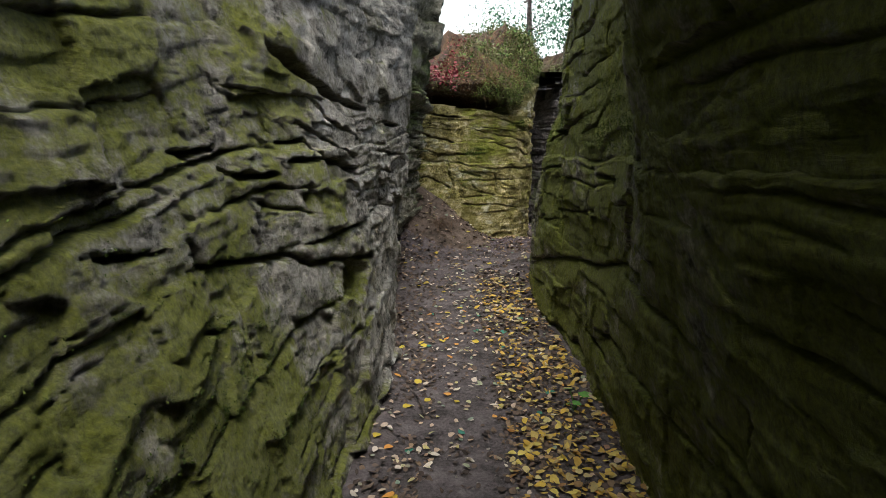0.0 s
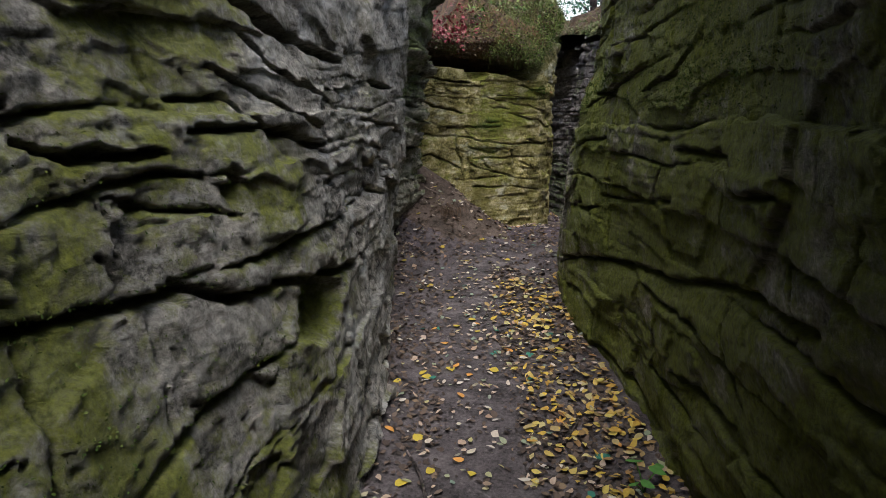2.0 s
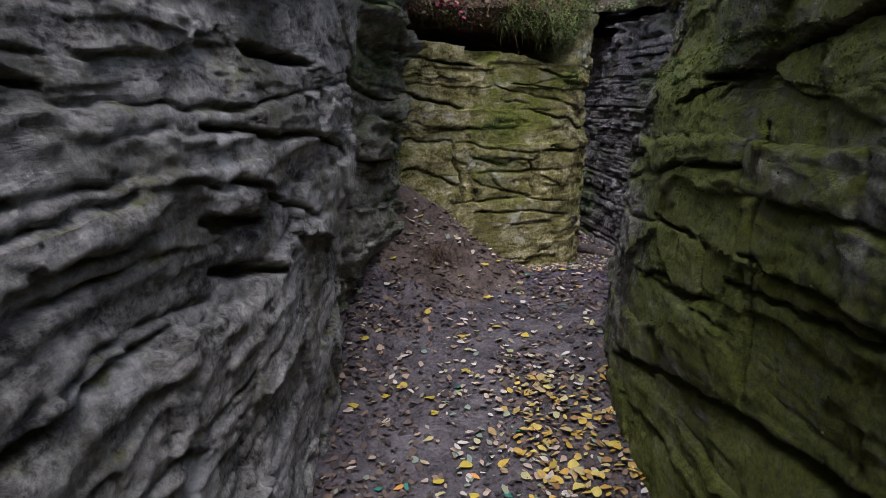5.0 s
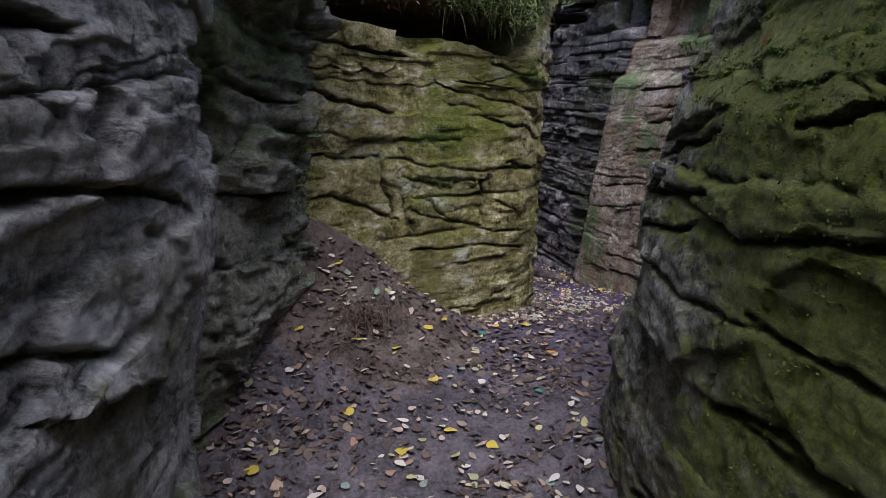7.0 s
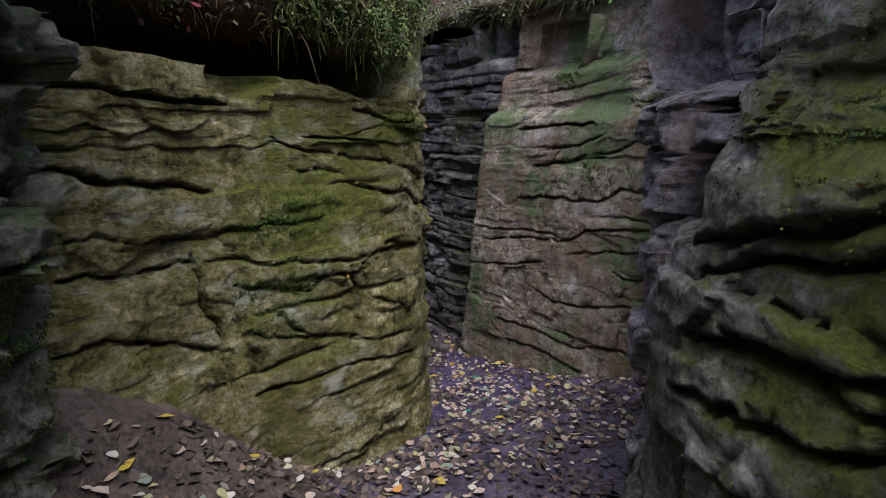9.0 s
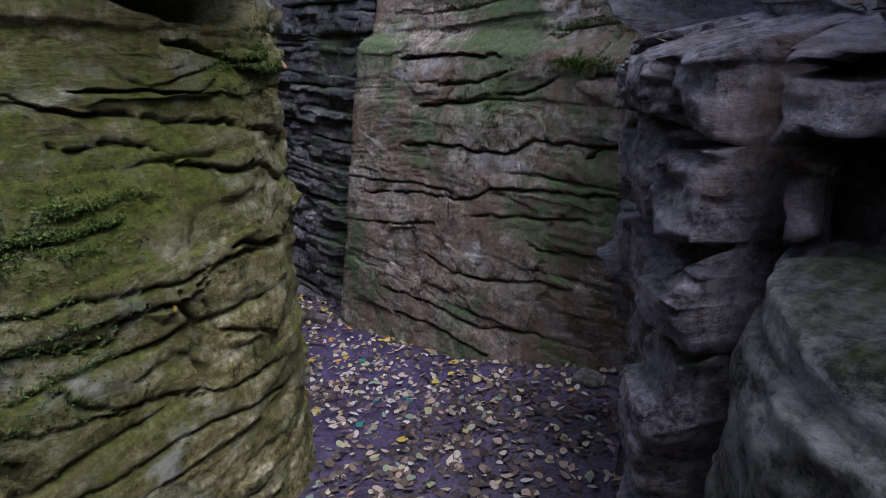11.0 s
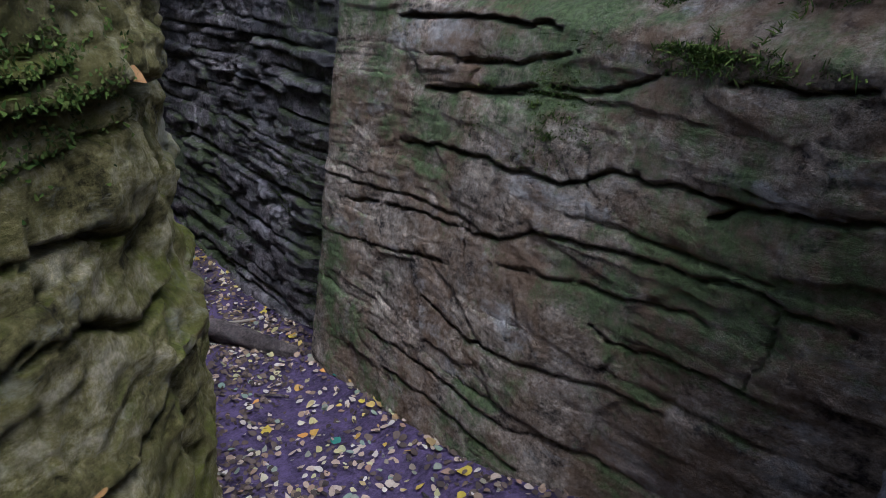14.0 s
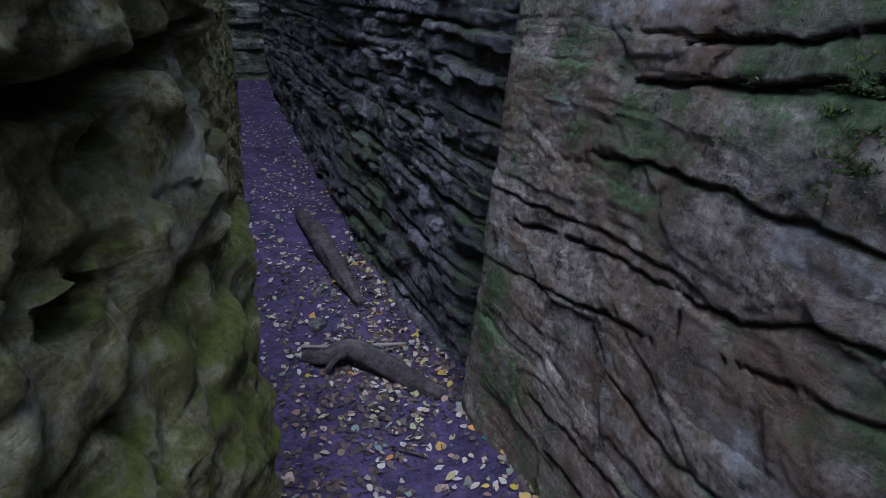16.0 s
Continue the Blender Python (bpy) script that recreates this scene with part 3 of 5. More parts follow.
def rock_wall(name, label, rows, side, z0, mat, seed, fine, setback=None, blocks=90, step=0.011, **look_of):
    """rows: x, y at height 0, x, y at height 1.5, top height. side: +1 if the air lies left of the way the rows go."""
    s, p = spline(rows, step)
    keep = np.ones(len(s), bool)
    far = (p[:, 1] < fine[0]) | (p[:, 1] > fine[1])
    keep[far & (np.arange(len(s)) % 4 > 0)] = False
    s, p = s[keep], p[keep]
    tang = np.gradient((p[:, :2] + p[:, 2:4]) / 2, s, axis=0)
    for _ in range(60):
        tang[1:-1] = (tang[:-2] + 2 * tang[1:-1] + tang[2:]) / 4
    tang /= np.linalg.norm(tang, axis=1)[:, None]
    air = side * np.stack([-tang[:, 1], tang[:, 0]], 1)
    top = max(r[4] for r in rows)
    levels = np.concatenate([np.arange(z0, 2.0, step), np.arange(2.0, top, step * 3.2)])
    nv = len(levels)
    # the finest levels keep true height; only the upper part is cut to the local top
    z = np.where(levels[None, :] < 1.5, levels[None, :], 1.5 + (p[:, 4][:, None] - 1.5) * ((levels - 1.5) / (levels[-1] - 1.5))[None, :])
    S = np.repeat(s[:, None], nv, 1)
    d, block = strata(S, z, seed, **look_of)
    back = np.zeros_like(z) if setback is None else setback(p[:, 0][:, None] + 0 * z, p[:, 1][:, None] + 0 * z, z)
    d = d - carve(name, S, z)
    lean = (z / 1.5)[..., None]
    xy = p[:, None, :2] * (1 - lean) + p[:, None, 2:4] * lean + air[:, None, :] * (d - back)[..., None]
    zj = z + 0.010 * noise2(S * 11, z * 11, seed + 41)
    # the top is closed by a strip that runs back
    xy = np.concatenate([xy, xy[:, -1:] - 0.3 * air[:, None, :], xy[:, -1:] - 0.75 * air[:, None, :]], 1)
    zj = np.concatenate([zj, zj[:, -1:] + 0.015, zj[:, -1:] + 0.02], 1)
    block = np.concatenate([block, block[:, -1:], block[:, -1:]], 1)
    V = np.dstack([xy, zj]).reshape(-1, 3)
    inward = np.repeat(-air[:, None, :], nv + 2, 1).reshape(-1, 2)
    F = grid_faces(len(s), nv + 2, flip=side < 0)
    SURFACES[name] = (V, F)
    fb = block.reshape(-1)[F[:, 0]]
    # body behind the blocks: sheet set back, cap and rear
    c = slice(None, None, 8)
    bx = (p[c, None, :2] * (1 - lean[c]) + p[c, None, 2:4] * lean[c] - air[c, None, :] * (0.26 + back[c])[..., None])[:, ::8]
    bz = z[c, ::8]
    front = np.dstack([bx, bz])
    rear = front.copy()
    rear[..., :2] -= air[c, None, :] * 0.6
    rear = rear[:, ::-1]
    shell = np.concatenate([front, rear], 1)
    body = new(name, mesh_from(name, shell.reshape(-1, 3), grid_faces(shell.shape[0], shell.shape[1], flip=side < 0), mat))
    tagged(body, label, "rock wall", kind="structure")
    ids, inv_id, counts = np.unique(fb, return_inverse=True, return_counts=True)
    mean_y = np.bincount(inv_id, V[F[:, 0], 1]) / counts
    order = [o for o in np.argsort(-counts) if fine[0] < mean_y[o] < fine[1]]
    picked = set(ids[list(order[:blocks])].tolist())
    groups = [fb == i for i in ids if int(i) in picked] + [~np.isin(fb, list(picked))]
    for n, sel in enumerate(groups):
        fs = F[sel]
        used, inv = np.unique(fs.ravel(), return_inverse=True)
        fs = inv.reshape(-1, 4)
        vs = V[used]
        e = np.stack([fs, np.roll(fs, -1, 1)], 2).reshape(-1, 2)
        key = np.sort(e, 1)
        _, first, num = np.unique(key[:, 0] * 10 ** 7 + key[:, 1], return_index=True, return_counts=True)
        rim = e[first[num == 1]]
        a, b2 = vs[rim[:, 0]], vs[rim[:, 1]]
        deep_a, deep_b = a.copy(), b2.copy()
        deep_a[:, :2] += inward[used][rim[:, 0]] * 0.15
        deep_b[:, :2] += inward[used][rim[:, 1]] * 0.15
        m0, r = len(vs), len(rim)
        skirt = np.stack([m0 + np.arange(r) + r, m0 + np.arange(r), m0 + np.arange(r) + 2 * r, m0 + np.arange(r) + 3 * r], 1)
        last = n == len(groups) - 1
        if last:
            allv, allf = vs, fs
        else:
            allv, allf = np.vstack([vs, a, b2, deep_a, deep_b]), np.vstack([fs, skirt])
        ob = new("small_rocks" if last else "rock_block", mesh_from("rock_block", allv, allf, mat))
        ob.parent = body
        if last:
            tagged(ob, kind="stuff")


def ledge_b(x, y, z):
    notch = 0.5 * smooth(1.33, 1.43, z) * smooth(6.12, 6.28, y)
    # lean-in of the upper face, added to keep sky light off the near part
    overhang = 0.15 * smooth(1.7, 3.2, z) * smooth(2.6, 1.0, y)
    return 0.10 * smooth(1.45, 1.75, z) * smooth(4.6, 5.4, y) + notch - overhang


def ledge_e(x, y, z):
    return 0.38 * smooth(1.62, 1.74, z) + 0.1 * smooth(0.75, 0.45, z) * smooth(6.6, 6.8, y)


def ledge_d(x, y, z):
    knobs = 0.03 * noise2(y * 7, z * 8, 811) + 0.016 * noise2(y * 16, z * 18, 812)
    nose = 0.05 * np.exp(-((z - 1.12) / 0.09) ** 2) * np.exp(-((y - 8.1) / 0.14) ** 2)
    return -knobs * smooth(7.75, 8.0, y) - nose


def ledge_c(x, y, z):
    return 0.10 * smooth(1.55, 1.68, z) + 0.12 * smooth(1.9, 2.0, z)


# both tops near the start rise out of view to block sky light
WALL_A = [(-1.0, -3, -0.7, -3, 5.2), (-0.75, -1.2, -0.85, -1.2, 5.2), (-0.55, 0.3, -0.93, 0.3, 5.2), (-0.45, 1.5, -0.88, 1.6, 5.2), (-0.42, 2.3, -0.80, 2.4, 5.0),
          (-0.38, 2.9, -0.64, 2.9, 4.6), (-0.33, 3.4, -0.54, 3.4, 4.0), (-0.36, 4.2, -0.46, 4.3, 3.3), (-0.42, 5.0, -0.34, 5.05, 3.2), (-0.44, 5.4, -0.31, 5.45, 3.2), (-0.56, 5.68, -0.42, 5.7, 3.2), (-0.85, 5.8, -0.8, 5.85, 3.2), (-1.4, 5.8, -1.3, 5.9, 3.2)]
WALL_B = [(1.3, -3, 0.8, -3, 5.0), (1.05, -1.2, 0.7, -1.2, 4.6), (0.9, 0.6, 0.64, 0.6, 3.8), (0.88, 1.5, 0.60, 1.6, 3.3), (0.9, 2.4, 0.70, 2.3, 3.0), (0.88, 3.0, 0.86, 3.0, 2.8), (0.9, 3.9, 0.89, 3.8, 2.7),
          (0.82, 4.6, 0.90, 4.6, 2.7), (0.77, 5.2, 0.88, 5.2, 2.6), (0.80, 5.65, 0.92, 5.65, 2.5), (0.88, 6.08, 1.0, 6.03, 2.5), (1.0, 6.32, 1.12, 6.25, 2.5), (1.3, 6.45, 1.35, 6.4, 2.5), (1.9, 6.45, 1.9, 6.4, 2.5)]
WALL_E = [(1.95, 6.1, 1.95, 6.1, 2.6), (1.42, 6.25, 1.42, 6.2, 2.6), (1.28, 6.45, 1.30, 6.48, 2.5), (1.54, 6.68, 1.46, 6.78, 1.95), (1.84, 6.9, 1.60, 6.98, 1.82), (2.02, 7.15, 1.9, 7.18, 1.82), (2.7, 7.3, 2.7, 7.25, 1.9)]
RECESS = [(-1.3, 5.4, -1.3, 5.4, 3.1), (-0.85, 5.65, -0.75, 5.65, 3.1), (-0.62, 6.0, -0.46, 6.0, 3.1), (-0.5, 6.45, -0.26, 6.4, 3.0), (-0.40, 6.72, -0.22, 6.68, 2.9), (-0.55, 6.95, -0.42, 6.92, 2.8), (-1.2, 7.1, -1.1, 7.1, 2.8)]
WALL_D = [(-1.1, 6.6, -1.1, 6.75, 1.9), (-0.6, 6.7, -0.55, 6.85, 1.85), (-0.28, 6.85, -0.22, 6.97, 1.82), (0.08, 7.1, 0.1, 7.3, 1.8),
          (0.5, 7.4, 0.5, 7.52, 1.75), (0.82, 7.58, 0.8, 7.68, 1.68), (1.0, 7.78, 0.96, 7.82, 1.72), (1.1, 8.15, 1.1, 8.1, 1.95), (1.16, 8.6, 1.2, 8.5, 2.1), (1.12, 9.3, 1.18, 9.3, 2.2), (1.02, 10.2, 1.05, 10.2, 2.3), (0.95, 12, 0.95, 12, 2.3),
          (0.9, 14.2, 0.9, 14.2, 2.3), (0.75, 20, 0.75, 20, 2.3)]
WALL_C = [(3.3, 6.6, 3.3, 6.6, 2.2), (2.7, 7.1, 2.65, 7.1, 2.2), (2.4, 7.6, 2.42, 7.55, 2.25), (2.26, 8.0, 2.44, 8.0, 2.3), (2.13, 8.5, 2.44, 8.5, 2.4), (2.1, 9.3, 2.42, 9.3, 2.4), (2.06, 9.75, 2.34, 9.75, 2.5), (2.07, 9.98, 2.27, 9.98, 2.4), (2.25, 10.12, 2.42, 10.12, 2.4), (2.8, 10.15, 2.8, 10.15, 2.4)]
WALL_G = [(2.9, 9.9, 2.9, 9.9, 2.4), (2.4, 10.0, 2.38, 10.0, 2.4), (2.15, 10.25, 2.29, 10.25, 2.4),
          (2.06, 10.8, 2.22, 11.0, 2.4), (1.84, 12.5, 2.02, 12.5, 2.5), (1.62, 14.8, 1.74, 14.8, 2.5), (1.38, 18, 1.4, 18, 2.5), (1.3, 20, 1.3, 20, 2.5)]
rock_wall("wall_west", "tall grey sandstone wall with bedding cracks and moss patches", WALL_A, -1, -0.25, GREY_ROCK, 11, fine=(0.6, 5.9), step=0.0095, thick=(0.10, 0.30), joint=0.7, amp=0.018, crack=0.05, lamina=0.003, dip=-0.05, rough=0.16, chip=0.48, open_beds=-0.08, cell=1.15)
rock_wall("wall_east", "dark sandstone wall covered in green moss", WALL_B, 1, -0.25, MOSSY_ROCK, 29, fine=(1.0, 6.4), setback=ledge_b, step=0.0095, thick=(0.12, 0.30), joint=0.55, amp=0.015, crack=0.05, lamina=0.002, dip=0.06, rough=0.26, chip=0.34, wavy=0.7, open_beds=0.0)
rock_wall("wall_buttress", "purple grey sandstone buttress with an overhanging nose", WALL_E, 1, -0.5, VIOLET_ROCK, 71, fine=(5.9, 7.3), setback=ledge_e, blocks=45, thick=(0.10, 0.24), joint=0.28, amp=0.04, crack=0.09, lamina=0.002, dip=0.02, rough=0.5, chip=0.6, cell=1.6, open_beds=0.2)
rock_wall("wall_recess", "olive grey sandstone wall in a shaded recess", RECESS, -1, -0.3, SHADE_ROCK, 83, fine=(5.6, 7.0), blocks=40, thick=(0.10, 0.3), joint=0.5, amp=0.06, crack=0.14, lamina=0.012, dip=0.03, rough=0.6, chip=0.9, cell=1.4)
rock_wall("wall_north", "ochre green sandstone outcrop with thin beds", WALL_D, -1, -0.9, OCHRE_ROCK, 37, fine=(6.6, 9.6), setback=ledge_d, thick=(0.07, 0.20), joint=0.5, step=0.0092, amp=0.011, crack=0.02, lamina=0.0025, dip=0.03, rough=0.2, chip=0.28, wavy=0.15, open_beds=-0.25, blocks=140)
rock_wall("wall_far_east", "purple grey sandstone wall with long cracks and thin upper beds", WALL_C, 1, -0.9, PURPLE_ROCK, 53, fine=(7.2, 10.2), setback=ledge_c, blocks=110, thick=(0.10, 0.26), joint=0.6, step=0.0092, amp=0.006, crack=0.02, lamina=0.0012, dip=0.03, rough=0.14, chip=0.16, open_beds=-0.3, thin_above=1.72, wavy=0.55)
rock_wall("wall_blocky", "dark blocky sandstone wall of thin jointed beds", WALL_G, 1, -0.75, DARK_ROCK, 67, fine=(9.9, 12.6), blocks=160, thick=(0.07, 0.16), joint=0.26, amp=0.034, crack=0.08, lamina=0.0, dip=0.02, rough=0.25, chip=0.2, wavy=0.2, open_beds=0.15)


rock_wall("wall_end", "shaded rock wall closing the far end of the gorge", [(0.0, 19.0, 0.0, 19.2, 2.6), (0.8, 19.2, 0.8, 19.4, 2.6), (1.6, 19.2, 1.6, 19.4, 2.6), (2.4, 19.0, 2.4, 19.2, 2.6)], -1, -0.8, SHADE_ROCK, 95, fine=(0, 1), blocks=0, step=0.02, thick=(0.1, 0.3), joint=0.5, amp=0.04, crack=0.1, lamina=0.004, dip=0.02, rough=0.8, chip=0.6)
# unseen wall added behind the start to shut out light from there
rock_wall("wall_start", "unseen rock wall added to close the near end of the gorge", [(-1.6, -2.6, -1.6, -2.6, 4.8), (-0.4, -2.7, -0.4, -2.7, 4.8), (0.8, -2.7, 0.8, -2.7, 4.8), (1.8, -2.6, 1.8, -2.6, 4.8)], 1, -0.3, SHADE_ROCK, 97, fine=(0, 1), blocks=0, step=0.02, thick=(0.1, 0.3), joint=0.5, amp=0.04, crack=0.1, lamina=0.004, dip=0.02, rough=0.8, chip=0.6)


# ---- ground ----
def ground_height(x, y):
    x, y = np.asarray(x, float), np.asarray(y, float)
    h = np.interp(y, [-4, 5.0, 5.4, 6.0, 7.1, 7.8, 8.5, 9.2, 9.7, 10.9, 12.5, 14, 20], [0, 0.03, 0.1, 0.21, 0.22, 0.08, -0.14, -0.3, -0.42, -0.55, -0.47, -0.48, -0.45])
    h = h + 0.72 * np.exp(-(((x + 0.38) / 0.64) ** 2 + ((y - 7.0) / 0.55) ** 2))
    heap = np.exp(-(((x + 0.1) / 0.75) ** 2 + ((y - 6.75) / 0.6) ** 2))
    h = h + heap * (0.035 * noise2(x * 5, y * 5, 15) + 0.02 * noise2(x * 13, y * 13, 16))
    h = h + 0.012 * noise2(x * 2.2, y * 2.2, 5) + 0.006 * noise2(x * 7, y * 7, 6)
    edge = np.where(y < 7.6, np.minimum(x + 0.4, 0.85 - x), np.minimum(x - 1.1, 2.1 - x))
    return h + 0.06 * smooth(0.25, 0.0, edge)


gx, gy = np.arange(-1.6, 3.2, 0.035), np.arange(-4, 20, 0.04)
X, Y = np.meshgrid(gx, gy, indexing="ij")
Z = ground_height(X, Y)
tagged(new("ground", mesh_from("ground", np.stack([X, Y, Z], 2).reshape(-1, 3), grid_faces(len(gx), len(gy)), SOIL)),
       "trodden damp brown soil path through the gorge, violet sky cast coloured into its far part", "ground", kind="structure")


mx, my = np.arange(-0.75, 0.95, 0.02), np.arange(5.95, 7.6, 0.02)
X, Y = np.meshgrid(mx, my, indexing="ij")
heap = np.exp(-(((X + 0.12) / 0.62) ** 2 + ((Y - 6.85) / 0.5) ** 2)) + 0.12 * noise2(X * 4, Y * 4, 17)
Z = ground_height(X, Y) + 0.05 * np.clip(heap - 0.35, -0.6, 0.12) + 0.004 * noise2(X * 30, Y * 30, 18)
tagged(new("soil_mound", mesh_from("soil_mound", np.stack([X, Y, Z], 2).reshape(-1, 3), grid_faces(len(mx), len(my)), MOUND)),
       "heap of loose brown earth against the ochre rock", "earth heap", kind="structure")


# ---- hillsides above the walls ----
def hillside(name, label, rows, out, profile, mat, seed, lump=0.25, height=None):
    """profile: pairs of way back from the wall's top line and rise above it."""
    _, p = spline(rows, 0.05)
    top = np.clip((p[:, 4] / 1.5), 0, 2)[:, None]
    line = p[:, :2] * (1 - top) + p[:, 2:4] * top
    pr = np.array(profile, float)
    fine_t = np.linspace(0, len(pr) - 1, (len(pr) - 1) * 4 + 1)
    dist, rise = np.interp(fine_t, np.arange(len(pr)), pr[:, 0]), np.interp(fine_t, np.arange(len(pr)), pr[:, 1])
    V = np.zeros((len(line), len(dist), 3))
    V[..., :2] = line[:, None, :] + np.array(out)[None, None, :] * dist[None, :, None]
    tall = np.ones(len(line)) if height is None else height(line[:, 0])
    V[..., 2] = p[:, 4][:, None] + np.where(rise[None, :] > 0.25, 0.25 + (rise[None, :] - 0.25) * tall[:, None], rise[None, :])
    n = noise2(V[..., 0] * 1.3 + V[..., 2], V[..., 1] * 1.3, seed) + 0.5 * noise2(V[..., 0] * 5 + 3 * V[..., 2], V[..., 1] * 5, seed + 1)
    grow = np.clip(np.arange(len(dist)) / 6.0, 0, 1)[None, :]
    V[..., :2] -= np.array(out)[None, None, :] * (n * 0.12 * grow)[..., None]
    V[..., 2] += n * lump * np.clip(dist, 0.15, 1)[None, :] * grow
    tagged(new(name, mesh_from(name, V.reshape(-1, 3), grid_faces(*V.shape[:2]), mat)), label, "hillside", kind="structure")
    return V


hillside("ground_west", "leaf-strewn forest floor above the rock", WALL_A, (-1, 0.0), [(0.1, 0), (0.6, 0.1), (3, 0.6), (60, 6)], HUMUS, 1)
hillside("ground_recess", "leaf-strewn forest floor above the recess", RECESS, (-0.8, 0.6), [(0.1, 0), (0.6, 0.1), (3, 0.3), (60, 3)], HUMUS, 8)
hillside("ground_east", "leaf-strewn forest floor above the mossy rock", WALL_B, (1, -0.25), [(0.1, 0), (0.6, 0.1), (3, 0.5), (60, 5)], HUMUS, 2)
BANK = hillside("ground_north", "steep overhanging humus bank above the ochre rock", WALL_D[1:], (-0.35, 0.93),
                [(0.75, -0.1), (0.50, 0.03), (0.42, 0.07), (0.36, 0.13), (0.15, 0.15), (-0.03, 0.19), (-0.05, 0.32), (0.1, 0.62), (0.4, 0.85), (1.0, 1.0), (3, 1.1), (60, 2)], RUSTY_EARTH, 3, 0.2,
                lambda x: np.interp(x, [-0.5, 0.1, 0.3, 0.55, 0.8, 1.0, 1.15], [0.04, 0.06, 0.3, 0.95, 0.95, 0.7, 0.6]))
CROWN = hillside("ground_far_east", "humus bank above the purple rock", WALL_C[:8] + WALL_G[3:], (1, 0.0), [(0.3, -0.05), (0.12, 0.02), (0.08, 0.12), (0.4, 0.35), (1.0, 0.5), (60, 4)], HUMUS, 4)


ring_x, ring_y = [-300, -60, -20, -6, -1.7, 3.7, 8, 22, 60, 300], [-300, -60, -20, -4.1, 20.1, 40, 90, 300]
far_v = [(x, y, 2.3 + 0.004 * (abs(x) + abs(y)) + 0.3 * math.sin(x * 0.3 + y * 0.17)) for x in ring_x for y in ring_y]
far_f = [(i * 8 + j, (i + 1) * 8 + j, (i + 1) * 8 + j + 1, i * 8 + j + 1) for i in range(9) for j in range(7) if not (i == 4 and j == 3)]
tagged(new("ground_far", mesh_from("ground_far", far_v, far_f, HUMUS)), "brown forest floor around the gorge", "ground", kind="structure")


SKY_WHITE = bpy.data.materials.new("bright_overcast_sky")
SKY_WHITE.use_nodes = True
glow = SKY_WHITE.node_tree.nodes.new("ShaderNodeEmission")
glow.inputs[0].default_value, glow.inputs[1].default_value = (0.95, 0.97, 1.0, 1), 1.1
SKY_WHITE.node_tree.links.new(glow.outputs[0], SKY_WHITE.node_tree.nodes["Material Output"].inputs[0])
tagged(new("backdrop", mesh_from("backdrop", [(-90, 80, 0), (90, 80, 0), (90, 84, 70), (-90, 84, 70)], [(0, 1, 2, 3)], SKY_WHITE)), "bright white overcast sky beyond the trees", "sky", kind="structure")


# ---- small materials ----
def leaf_material(name, stops, rough=0.6):
    m, nt, b = material(name, rough)
    geo = nt.nodes.new("ShaderNodeNewGeometry")
    col = ramp(nt, geo.outputs["Random Per Island"], stops)
    col = mix(nt, 0.35, col, ramp(nt, tex(nt, coords(nt), 90, 3), [(0.3, (0.35, 0.3, 0.25)), (0.7, (1, 1, 1))]), "MULTIPLY")
    nt.links.new(col, b.inputs["Base Color"])
    return m


YELLOW_LEAVES = leaf_material("yellow_leaves", [(0.0, (0.60, 0.44, 0.07)), (0.25, (0.50, 0.30, 0.06)), (0.45, (0.66, 0.55, 0.14)), (0.62, (0.32, 0.17, 0.06)), (0.8, (0.55, 0.48, 0.22)), (1.0, (0.25, 0.13, 0.05))])
PALE_LEAVES = leaf_material("pale_leaves", [(0.0, (0.55, 0.45, 0.36)), (0.3, (0.42, 0.29, 0.20)), (0.5, (0.62, 0.57, 0.50)), (0.65, (0.50, 0.44, 0.18)), (0.8, (0.22, 0.30, 0.24)), (1.0, (0.34, 0.20, 0.13))])
BROWN_LEAVES = leaf_material("brown_leaves", [(0.0, (0.045, 0.034, 0.03)), (0.35, (0.10, 0.072, 0.06)), (0.6, (0.17, 0.125, 0.10)), (0.75, (0.07, 0.05, 0.045)), (0.9, (0.28, 0.20, 0.13)), (1.0, (0.09, 0.065, 0.055))], 0.75)
GREEN_LEAVES = leaf_material("green_leaves", [(0.0, (0.05, 0.12, 0.02)), (0.4, (0.11, 0.19, 0.04)), (0.7, (0.20, 0.24, 0.07)), (1.0, (0.27, 0.28, 0.19))])
MOSS_LEAVES = leaf_material("moss_leaves", [(0.0, (0.03, 0.055, 0.012)), (0.4, (0.09, 0.14, 0.022)), (0.75, (0.17, 0.23, 0.045)), (1.0, (0.24, 0.24, 0.08))])
RED_LEAVES = leaf_material("red_leaves", [(0.0, (0.18, 0.02, 0.04)), (0.5, (0.34, 0.05, 0.08)), (1.0, (0.45, 0.18, 0.20))])
DRY_GRASS = leaf_material("dry_grass", [(0.0, (0.10, 0.08, 0.03)), (0.45, (0.22, 0.19, 0.09)), (0.7, (0.12, 0.16, 0.04)), (1.0, (0.30, 0.27, 0.16))])
ROOTS = leaf_material("root_fibre", [(0.0, (0.05, 0.03, 0.02)), (1.0, (0.16, 0.10, 0.06))])
MOSS = leaf_material("moss_tufts", [(0.0, (0.04, 0.08, 0.012)), (0.5, (0.09, 0.14, 0.02)), (1.0, (0.15, 0.19, 0.04))], 0.9)
TREE_LEAVES = leaf_material("tree_leaves", [(0.0, (0.05, 0.16, 0.09)), (0.5, (0.10, 0.28, 0.17)), (1.0, (0.22, 0.36, 0.2))])
